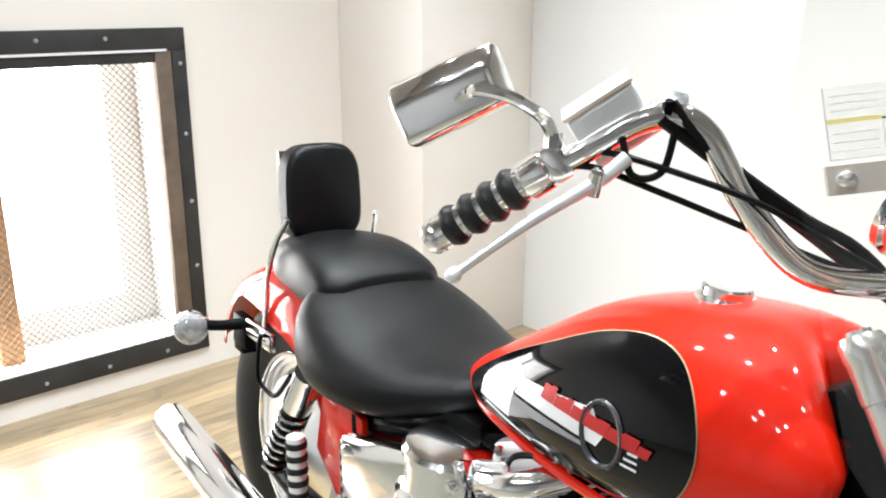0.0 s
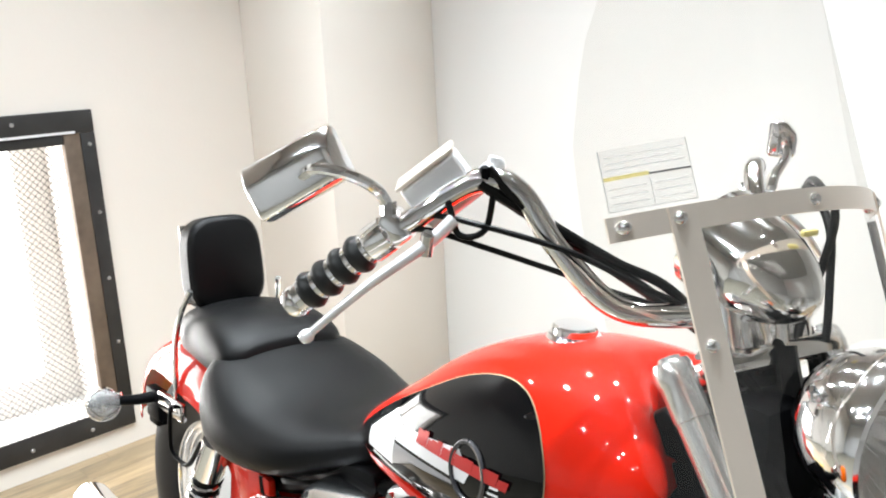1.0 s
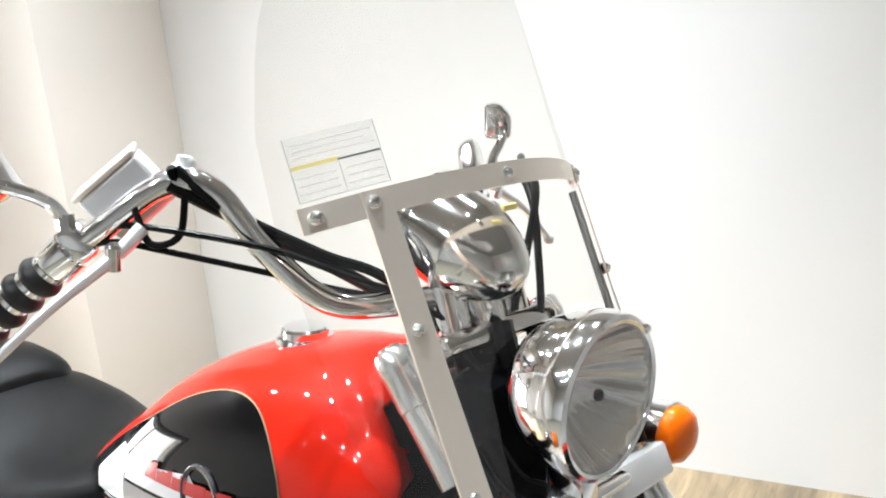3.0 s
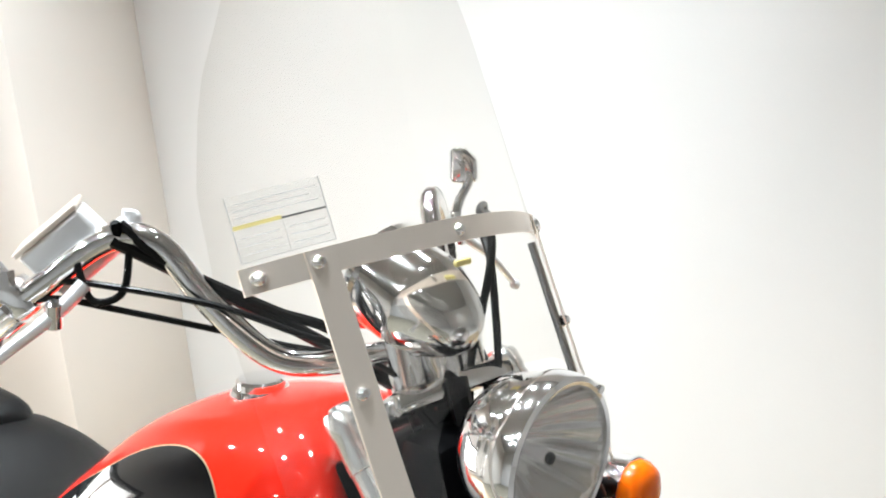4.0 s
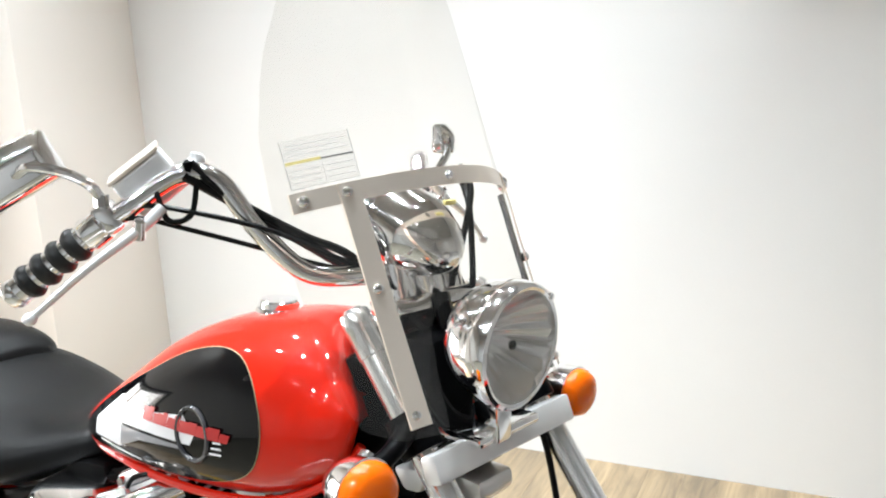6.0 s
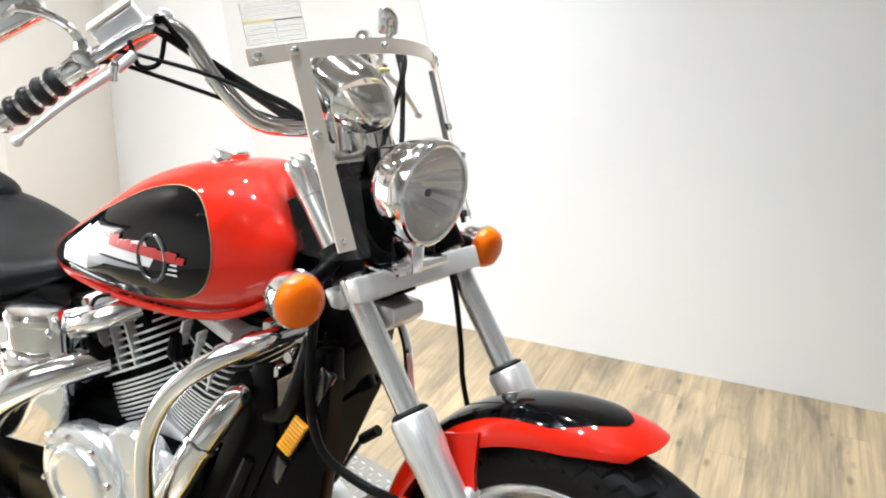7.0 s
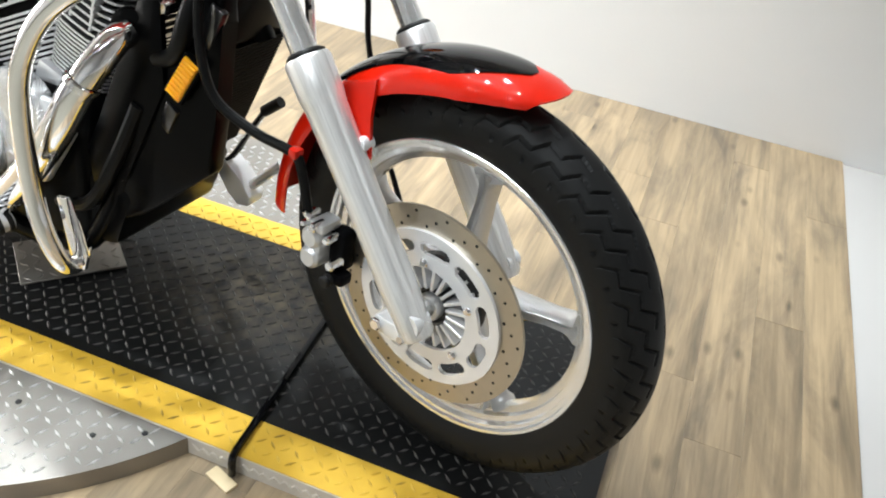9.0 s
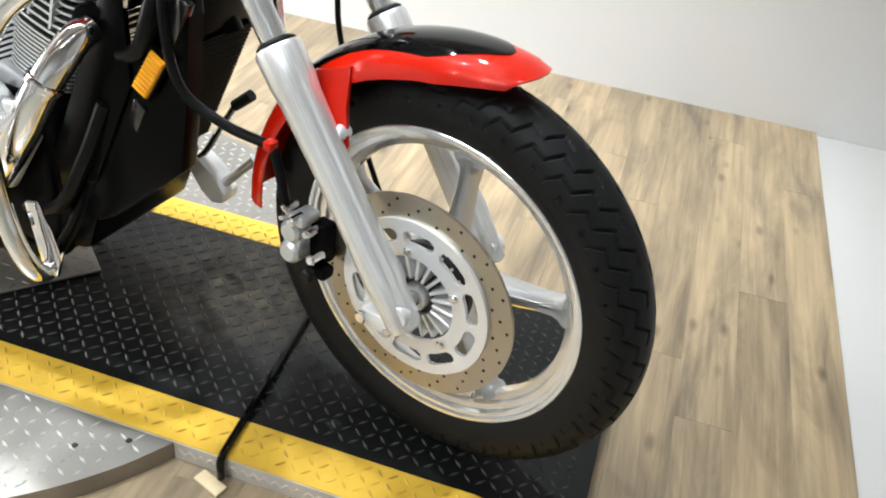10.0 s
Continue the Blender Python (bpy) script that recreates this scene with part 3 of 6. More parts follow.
# fork ------------------------------------------------------------------------
FK0, FK1 = Vector((0.052, 0, 0.012)), Vector((-0.442, 0, 0.645))
FDIR = (FK1 - FK0).normalized()
FLEN = (FK1 - FK0).length
COLLAR = 0.40
for side in (-1, 1):
    fm = axis_frame(FK0 + Vector((0, 0.115 * side, 0)), FDIR)
    fork = fpart("fork_leg", lathem([(0, -0.008), (0.020, -0.008), (0.0245, 0.0), (0.025, 0.03), (0.0275, 0.07), (0.026, 0.2), (0.029, COLLAR - 0.07), (0.0315, COLLAR - 0.05), (0.0325, COLLAR - 0.006), (0.030, COLLAR), (0.0, COLLAR)], fm, 32), M_FORK, None, "silver fork slider")
    fpart("dust_seal", lathem([(0.0, COLLAR - 0.002), (0.0275, COLLAR - 0.002), (0.0275, COLLAR + 0.004), (0.022, COLLAR + 0.008), (0, COLLAR + 0.008)], fm, 28), M_RUBBER, fork)
    fpart("fork_tube", lathem([(0, COLLAR), (0.0185, COLLAR), (0.0185, FLEN - 0.05), (0, FLEN - 0.05)], fm, 28), M_POLISHED, fork, "chrome fork tube")
    fpart("fork_cap", lathem([(0, FLEN - 0.075), (0.0198, FLEN - 0.06), (0.0198, FLEN - 0.024), (0.0210, FLEN - 0.022), (0.0210, FLEN - 0.005), (0.019, FLEN), (0.012, FLEN + 0.001), (0.012, FLEN + 0.005), (0, FLEN + 0.005)], fm, 28), M_POLISHED, fork)
    fpart("fork_sleeve", lathem([(0.0, 0.612), (0.0265, 0.612), (0.028, 0.62), (0.028, 0.655), (0.0265, 0.662), (0.0, 0.662)], fm, 28), M_PLASTIC, fork, "black sleeve on the fork")
    lug = bmesh.new()
    ax = Matrix.Translation((0.046, 0.118 * side, 0.028)) @ YAX
    lathe(lug, [(0.010, -0.016), (0.0185, -0.016), (0.0195, -0.013), (0.0195, 0.013), (0.0185, 0.016), (0.010, 0.016)], ax, 24, True)
    box(lug, (-0.004, 0.115 * side - 0.018, -0.008), (0.052, 0.115 * side + 0.018, 0.018), 0.003)
    lathe(lug, [(0, -0.019), (0.010, -0.019), (0.0115, -0.016), (0.0115, 0.016), (0, 0.016)], Matrix.Translation((-0.004, 0.115 * side, 0.006)) @ YAX, 18)
    fpart("axle_clamp", lug, M_ALU, fork)
    fpart("axle_bolt", lathem([(0, 0.006), (0.006, 0.006), (0.008, 0.003), (0.008, 0), (0, 0)], Matrix.Translation((0.040, 0.115 * side - 0.018, 0.004)) @ YAX, 6), M_CHROME, fork)
    fpart("axle_bolt", lathem([(0, 0.008), (0.008, 0.008), (0.01, 0.005), (0.01, 0), (0, 0)], Matrix.Translation((-0.004, 0.115 * side - 0.018, 0.006)) @ YAX, 6), M_CHROME, fork)
    fpart("fender_bolt", lathem([(0, 0.01), (0.009, 0.01), (0.011, 0.006), (0.011, -0.012), (0, -0.012)], Matrix.Translation((-0.098, 0.095 * side, 0.235)) @ YAX, 12), M_ALU, fork)

fpart("axle", lathem([(0, -0.11), (0.011, -0.11), (0.011, 0.11), (0, 0.11)], Matrix.Translation(WC + Vector((0, 0, 0.02))) @ YAX, 20), M_CAST)

# triple clamp: chrome front bar, cast lower bridge, upper bridge
fpart("clamp_cover", boxm((-0.138, -0.012, -0.018), (0.138, 0.012, 0.018), 0.004, 2, Matrix.Translation((-0.294, 0, 0.487)) @ Matrix.Rotation(radians(-22), 4, "Y") @ Matrix.Rotation(radians(90), 4, "Z")), M_ALU, None, "polished bar across the fork")
fpart("lower_bridge", prism([(-0.365, 0.47), (-0.325, 0.478), (-0.312, 0.462), (-0.32, 0.448), (-0.345, 0.445)], -0.13, 0.13, 0.006), M_CAST)
fpart("brake_hose_joint", prism([(-0.352, 0.435), (-0.302, 0.435), (-0.298, 0.412), (-0.325, 0.388), (-0.346, 0.40)], -0.04, 0.03, 0.007), M_ALU)
fpart("upper_bridge", prism([(-0.47, 0.618), (-0.40, 0.665), (-0.385, 0.645), (-0.455, 0.598)], -0.085, 0.085, 0.008), M_CHROME)
fpart("steering_stem", tubem([(-0.33, 0, 0.44), (-0.44, 0, 0.63)], 0.03, 16), M_SATIN_BLACK)

# headlight -------------------------------------------------------------------
LC = Vector((-0.240, -0.040, 0.624))
LDIR = Vector((1, 0.03, -0.06))
lm = axis_frame(LC, LDIR)
LS = 0.85   # size of the lamp against a ring of 0.18 m
lamp = fpart("headlight", lathem([(0.0, -0.104), (0.03, -0.102), (0.055, -0.092), (0.072, -0.074), (0.081, -0.052), (0.0835, -0.034), (0.086, -0.033), (0.087, -0.028), (0.0895, -0.026), (0.091, -0.018), (0.0912, -0.003), (0.089, 0.004), (0.084, 0.0065), (0.080, 0.005), (0.0785, 0.0), (0.0785, -0.012)], lm @ Matrix.Scale(LS, 4), 56), M_CHROME, None, "round chrome headlight with clear lens")


def fluted_bowl(u, v):
    """Reflector bowl with radial flutes; u round, v from the middle outwards."""
    r, h = (float(np.interp(v, (0, 0.2, 0.45, 0.7, 0.9, 1.0), k)) for k in ((0.006, 0.022, 0.042, 0.060, 0.073, 0.0785), (-0.066, -0.064, -0.050, -0.030, -0.012, -0.003)))
    a = 2 * math.pi * u
    return lm @ (LS * Vector((r * math.cos(a), r * math.sin(a), h + 0.0028 * v * math.sin(16 * a))))


fpart("reflector", grid_sheet(217, 9, fluted_bowl), M_REFLECTOR, lamp, "bright fluted reflector bowl", 80)
fpart("bulb", lathem([(0, 0.0), (0.005, -0.001), (0.007, -0.006), (0.007, -0.04), (0.0, -0.04)], Matrix.Translation(LC + Vector((-0.012, 0, 0))) @ axis_frame((0, 0, 0), LDIR), 14), M_CHROME, lamp)
fpart("bulb_cap", lathem([(0, 0.004), (0.005, 0.003), (0.006, 0.0), (0, 0.0)], Matrix.Translation(LC + Vector((-0.011, 0, 0))) @ axis_frame((0, 0, 0), LDIR), 12), M_PLASTIC, lamp)
fpart("lens", lathem([(0.079, 0.001), (0.07, 0.008), (0.05, 0.016), (0.025, 0.020), (0, 0.021)], lm @ Matrix.Scale(LS, 4), 48), M_HEAD_LENS, lamp, "clear fluted glass lens")
fpart("ring_screw", lathem([(0, 0.003), (0.004, 0.003), (0.005, 0.0), (0, 0)], lm @ Matrix.Translation((0.052, 0.052, 0.004)), 10), M_CHROME, lamp)
bm = bmesh.new()
box(bm, (-0.305, -0.052, 0.500), (-0.262, -0.024, 0.552), 0.004)
box(bm, (-0.34, -0.075, 0.498), (-0.270, 0.045, 0.512), 0.005)
fpart("headlight_bracket", bm, M_CHROME)
for side in (-1, 1):
    fpart("bracket_arm", tubem([(-0.36, 0.07 * side, 0.56), (-0.33, 0.06 * side, 0.52), (-0.3, 0.03 * side, 0.505)], 0.012, 10), M_SATIN_BLACK)

# turn signals ----------------------------------------------------------------


def signal(frame_m, c, d, stem_to, lens_mat, label, r=0.038, own=bike):
    m = frame_m @ axis_frame(c, d)
    s = part("turn_signal", lathem([(0, -0.052), (0.012, -0.05), (0.026, -0.038), (0.035, -0.018), (r, 0.0), (r + 0.001, 0.004), (r - 0.002, 0.005)], None, 32), M_CHROME, own, label, m)
    part("lens", lathem([(r - 0.0015, 0.003), (r - 0.001, 0.012), (r - 0.006, 0.022), (r - 0.014, 0.027), (0.012, 0.030), (0, 0.031)], None, 32), lens_mat, s, "", m)
    st = tubem([Vector(c) + Vector(d) * -0.025, (Vector(c) + Vector(stem_to)) / 2, stem_to], [0.012, 0.0115, 0.013], 12)
    part("stem", st, M_PLASTIC, s, "black stem", frame_m)
    part("collar", tubem([Vector(c) + Vector(d) * -0.025 + (Vector(stem_to) - Vector(c)) * 0.18, Vector(c) + Vector(d) * -0.025 + (Vector(stem_to) - Vector(c)) * 0.36], 0.014, 12), M_CHROME, s, "", frame_m)
    return s


signal(FRM, (-0.302, -0.235, 0.496), (1, -0.10, 0.0), (-0.335, -0.125, 0.53), M_ORANGE, "chrome turn signal with orange lens")
signal(FRM, (-0.322, 0.200, 0.487), (1, 0, -0.05), (-0.335, 0.125, 0.51), M_ORANGE, "chrome turn signal with orange lens", 0.036)

# front fender ------------------------------------------------------------------


def fender_point(a, w):
    """a: degrees round the wheel from the front, w: -1 to 1 across."""
    rr = np.interp(a, (74, 80, 96, 111, 134, 176), (0.357, 0.359, 0.358, 0.356, 0.350, 0.338))
    drop = np.interp(a, (74, 78, 84, 92, 102, 114, 143, 176), (0.006, 0.019, 0.031, 0.041, 0.046, 0.048, 0.045, 0.05))
    half = np.interp(a, (74, 79, 90, 150, 176), (0.034, 0.056, 0.070, 0.072, 0.066))
    s = abs(w)
    y = half * math.sin(min(s, 1) * math.pi / 2) * (1 if w > 0 else -1)
    r = rr - drop * (1 - math.cos(s * math.pi / 2)) ** 1.15
    return Vector((WC.x + r * math.cos(radians(a)), y, 0.02 + r * math.sin(radians(a))))


def fender_start(w):
    return 74.3 + 3.2 * abs(w) ** 2.4


fender = fpart("front_fender", grid_sheet(48, 25, lambda u, v: fender_point(fender_start(2 * v - 1) + (176 - fender_start(2 * v - 1)) * u, 2 * v - 1), 0.003), M_RED, None, "glossy red front fender with black top panel")


def fender_black(u, v):
    a = 82 + 60 * u
    lim = 0.62 * min(1, max(0.0, (a - 81.5) / 14)) ** 0.6 + 0.05 * math.sin((a - 80) * 0.13)
    p = fender_point(a, (2 * v - 1) * lim)
    c = Vector((WC.x, p.y * 0.3, 0.02))
    return p + (p - c).normalized() * 0.0045


fpart("fender_panel", grid_sheet(36, 13, fender_black, 0.0), M_BLACK, fender, "black painted top panel")
for side in (-1, 1):
    bm = bmesh.new()
    pts = [(-0.192, 0.074, 0.285), (-0.106, 0.074, 0.318), (-0.098, 0.087, 0.27), (-0.083, 0.098, 0.218), (-0.092, 0.099, 0.210), (-0.152, 0.090, 0.235)]
    a = [bm.verts.new((x, y * side, z)) for x, y, z in pts]
    b = [bm.verts.new((x, (y - 0.006) * side, z)) for x, y, z in pts]
    bm.faces.new(a), bm.faces.new(b)
    for k in range(len(pts)):
        bm.faces.new((a[k], a[(k + 1) % 6], b[(k + 1) % 6], b[k]))
    fpart("fender_stay", bm, M_RED, fender)

# caliper -------------------------------------------------------------------------
bm = bmesh.new()
for pz in (0.028, 0.063):
    lathe(bm, [(0, 0.024), (0.013, 0.024), (0.0175, 0.019), (0.0185, 0.010), (0.0185, -0.03), (0, -0.03)], Matrix.Translation((-0.158, -0.095, pz)) @ YAX, 24)
box(bm, (-0.174, -0.112, 0.030), (-0.141, -0.062, 0.061), 0.006, 2)
box(bm, (-0.165, -0.115, 0.074), (-0.136, -0.072, 0.092), 0.006, 2)
caliper = fpart("brake_caliper", bm, M_CAST, None, "grey two-piston brake caliper")
bm = bmesh.new()
box(bm, (-0.144, -0.090, 0.010), (-0.114, -0.060, 0.076), 0.005, 2)
box(bm, (-0.135, -0.104, -0.004), (-0.100, -0.078, 0.016), 0.005, 2)
fpart("caliper_bracket", bm, M_PLASTIC, caliper, "black caliper bracket")
for px, py, pz, r in ((-0.172, -0.104, 0.094, 0.006), (-0.150, -0.116, 0.086, 0.0075), (-0.131, -0.104, 0.068, 0.007), (-0.120, -0.104, 0.030, 0.0085), (-0.183, -0.098, 0.072, 0.0055)):
    fpart("caliper_bolt", lathem([(0, 0.010), (r * 0.7, 0.010), (r, 0.007), (r, -0.016), (0, -0.016)], Matrix.Translation((px, py, pz)) @ YAX, 10), M_CHROME, caliper)
fpart("bleed_nipple", tubem([(-0.166, -0.112, 0.090), (-0.169, -0.122, 0.106)], [0.004, 0.0028], 8), M_CHROME, caliper)
fpart("slide_boot", lathem([(0, 0.014), (0.008, 0.014), (0.0105, 0.009), (0.0085, 0.005), (0.0105, 0.0), (0.0085, -0.004), (0, -0.006)], Matrix.Translation((-0.124, -0.104, 0.001)) @ YAX, 16), M_RUBBER, caliper, "black rubber boot")

# brake hose
fpart("brake_hose", tubem([(-0.36, -0.14, 0.49), (-0.35, -0.16, 0.40), (-0.345, -0.165, 0.31), (-0.32, -0.16, 0.235), (-0.26, -0.14, 0.20), (-0.20, -0.12, 0.185), (-0.185, -0.115, 0.16), (-0.172, -0.11, 0.10)], 0.0075, 10), M_CABLE, None, "black brake hose")
fpart("hose_clip", boxm((-0.206, -0.128, 0.178), (-0.188, -0.108, 0.194), 0.005), M_RED)
fpart("speedometer_cable", tubem([(-0.30, 0.09, 0.47), (-0.285, 0.09, 0.426), (-0.268, 0.09, 0.351), (-0.255, 0.09, 0.28), (-0.20, 0.085, 0.15), (-0.14, 0.08, 0.05)], 0.0045, 8), M_CABLE)
fpart("chrome_hose", tubem([(-0.325, 0.02, 0.43), (-0.34, 0.02, 0.396), (-0.323, 0.02, 0.351), (-0.314, 0.02, 0.302), (-0.30, 0.015, 0.26), (-0.28, 0.01, 0.235)], 0.0075, 10), M_CHROME)

# windshield ------------------------------------------------------------------------
SHU = Vector((-0.36, 0, 0.933)).normalized()   # up along the shield
SHN = Vector((0.933, 0, 0.36)).normalized()    # out of the shield, ahead
LAT = Vector((-0.125, 0.991, -0.047))          # across the shield
SHO = Vector((-0.354, -0.010, 0.816))          # the middle of the bar


def shield_point(y, h):
    """y across, h metres along the shield above the bar."""
    bulge = -1.75 * y * y
    return SHO + SHU * h + SHN * (bulge - 0.0012) + LAT * y


def shield_half(h):
    return float(np.interp(h, (-0.285, -0.278, -0.258, -0.21, -0.1, 0.0, 0.08, 0.138, 0.174, 0.24, 0.28, 0.305, 0.318), (0.15, 0.185, 0.214, 0.232, 0.237, 0.241, 0.236, 0.222, 0.211, 0.18, 0.142, 0.10, 0.03)))


def shield_inner(h):
    """Half width of the opening round the headlight."""
    return float(np.interp(h, (-0.30, -0.24, -0.175, -0.150, -0.139, -0.1345), (0.128, 0.125, 0.118, 0.102, 0.06, 0.0)))


bm = bmesh.new()
OPEN_TOP = -0.1345
hs = [-0.285 + (OPEN_TOP + 0.285) * k / 24 for k in range(25)]
for s in (-1, 1):
    rows_ = []
    for h in hs:
        a, b = shield_inner(h), shield_half(h)
        rows_.append([bm.verts.new(shield_point(s * (a + (b - a) * k / 12), h)) for k in range(13)])
    for r0, r1 in zip(rows_, rows_[1:]):
        for k in range(12):
            bm.faces.new((r0[k], r0[k + 1], r1[k + 1], r1[k]))
rows_ = []
for k in range(46):
    h = OPEN_TOP + (0.318 - OPEN_TOP) * k / 45
    rows_.append([bm.verts.new(shield_point(shield_half(h) * (j / 12 - 1), h)) for j in range(25)])
for r0, r1 in zip(rows_, rows_[1:]):
    for k in range(24):
        bm.faces.new((r0[k], r0[k + 1], r1[k + 1], r1[k]))
bmesh.ops.remove_doubles(bm, verts=bm.verts[:], dist=0.0004)
shield = fpart("windshield", bm, M_SHIELD, None, "large clear acrylic windshield on steel straps", 80)


def strip(f0, f1, n, t=0.0025):
    """A flat bar between two edge curves on the shield."""
    bm = bmesh.new()
    q = [[], [], [], []]
    for k in range(n + 1):
        u = k / n
        a, b = f0(u), f1(u)
        q[0].append(bm.verts.new(a + SHN * (t + 0.001)))
        q[1].append(bm.verts.new(b + SHN * (t + 0.001)))
        q[2].append(bm.verts.new(b + SHN * 0.0012))
        q[3].append(bm.verts.new(a + SHN * 0.0012))
    for k in range(n):
        for e in range(4):
            g = (e + 1) % 4
            bm.faces.new((q[e][k], q[g][k], q[g][k + 1], q[e][k + 1]))
    bm.faces.new([q[e][0] for e in range(4)])
    bm.faces.new([q[e][n] for e in range(4)])
    return bm


fpart("cross_bar", strip(lambda u: shield_point(-0.225 + 0.45 * u, -0.0112), lambda u: shield_point(-0.225 + 0.45 * u, 0.0112), 30), M_BRUSHED, shield, "flat stainless cross bar")
for side in (-1, 1):
    def strap(o, side=side):
        def f(u):
            h = 0.0105 - 0.281 * u
            p = shield_point(side * (0.167 - 0.004 * u + o), h)
            return p + SHN * (0.0028 + 0.006 * max(0, u - 0.55))
        return f
    fpart("upright_strap", strip(strap(-0.0115), strap(0.0115), 16), M_BRUSHED, shield, "flat stainless upright strap")
    for yy, hh in ((0.213, 0.0), (0.169, 0.0), (0.1655, -0.113), (0.1635, -0.257)):
        p = shield_point(side * yy, hh) + SHN * 0.005
        fpart("shield_bolt", lathem([(0, 0.005), (0.0035, 0.0046), (0.0058, 0.0025), (0.007, 0.0), (0.007, -0.006), (0, -0.006)], axis_frame(p, SHN), 14), M_CHROME, shield)
p = shield_point(-0.028, 0) + SHN * 0.003
fpart("shield_bolt", lathem([(0, 0.005), (0.0035, 0.0046), (0.0058, 0.0025), (0.007, 0.0), (0.007, -0.003), (0, -0.003)], axis_frame(p, SHN), 14), M_CHROME, shield)
# black rubber edging behind the left strap
fpart("rubber_edging", tubem([shield_point(0.152, -0.02 - 0.028 * k) - SHN * 0.006 for k in range(10)], 0.0045, 8, 3), M_RUBBER, shield, "black rubber edging")
# stay rod behind the shield
fpart("stay_rod", tubem([shield_point(-0.165, -0.113) - SHN * 0.004, (-0.40, -0.12, 0.665)], 0.004, 8), M_CHROME, shield)


def sticker_point(u, v, lift=0.0016):
    return shield_point(-0.221 + 0.072 * u, 0.015 + 0.056 * v) + SHN * lift


stick = fpart("warning_label", grid_sheet(8, 4, lambda u, v: sticker_point(u, v)), glass("label_film", (0.95, 0.95, 0.94), 0.3, 1.3, 0.12), shield, "clear warning label with grey print")


def label_bar(u0, u1, v0, v1, material):
    fpart("label_print", grid_sheet(4, 2, lambda u, v: sticker_point(u0 + (u1 - u0) * u, v0 + (v1 - v0) * v, 0.0021)), material, stick)


label_bar(0.0, 0.5, 0.50, 0.56, M_LABEL_YELLOW)
label_bar(0.5, 1.0, 0.50, 0.53, M_LABEL_DARK)
for k in range(3):
    label_bar(0.06, 0.94 - 0.1 * (k % 2), 0.66 + 0.10 * k, 0.675 + 0.10 * k, M_LABEL_FAINT)
for k in range(3):
    label_bar(0.05, 0.45, 0.11 + 0.12 * k, 0.125 + 0.12 * k, M_LABEL_FAINT)
    label_bar(0.55, 0.95, 0.11 + 0.12 * k, 0.125 + 0.12 * k, M_LABEL_FAINT)
label_bar(0, 1, 0.0, 0.015, M_LABEL_GREY)
label_bar(0, 0.012, 0, 1, M_LABEL_GREY)
label_bar(0.988, 1, 0, 1, M_LABEL_GREY)
label_bar(0.5, 0.508, 0, 0.5, M_LABEL_GREY)

# handlebar -------------------------------------------------------------------------
RB = [(-0.435, -0.03, 0.69), (-0.45, -0.10, 0.69), (-0.485, -0.155, 0.70), (-0.525, -0.195, 0.755), (-0.553, -0.225, 0.812), (-0.58, -0.262, 0.822), (-0.625, -0.32, 0.775), (-0.66, -0.348, 0.745), (-0.705, -0.40, 0.694)]


def far_bar(p):
    """The left-hand half of the bar, swung back with the steering."""
    k = min(1.0, max(0.0, (-p[1] - 0.03) / 0.2))
    return Vector((p[0] - 0.034 * k, -p[1] - 0.070 * k, p[2] - 0.011 * k))


bar = fpart("handlebar", tubem(RB[::-1] + [far_bar(p) for p in RB], 0.0127, 16, 8), M_CHROME, None, "chrome pullback handlebar")
for side in (-1, 1):
    fpart("riser", tubem([(-0.42, 0.045 * side, 0.64), (-0.435, 0.045 * side, 0.70)], 0.02, 16), M_CHROME, bar)


def side_pt(p, side):
    return Vector(p) if side < 0 else far_bar(p)


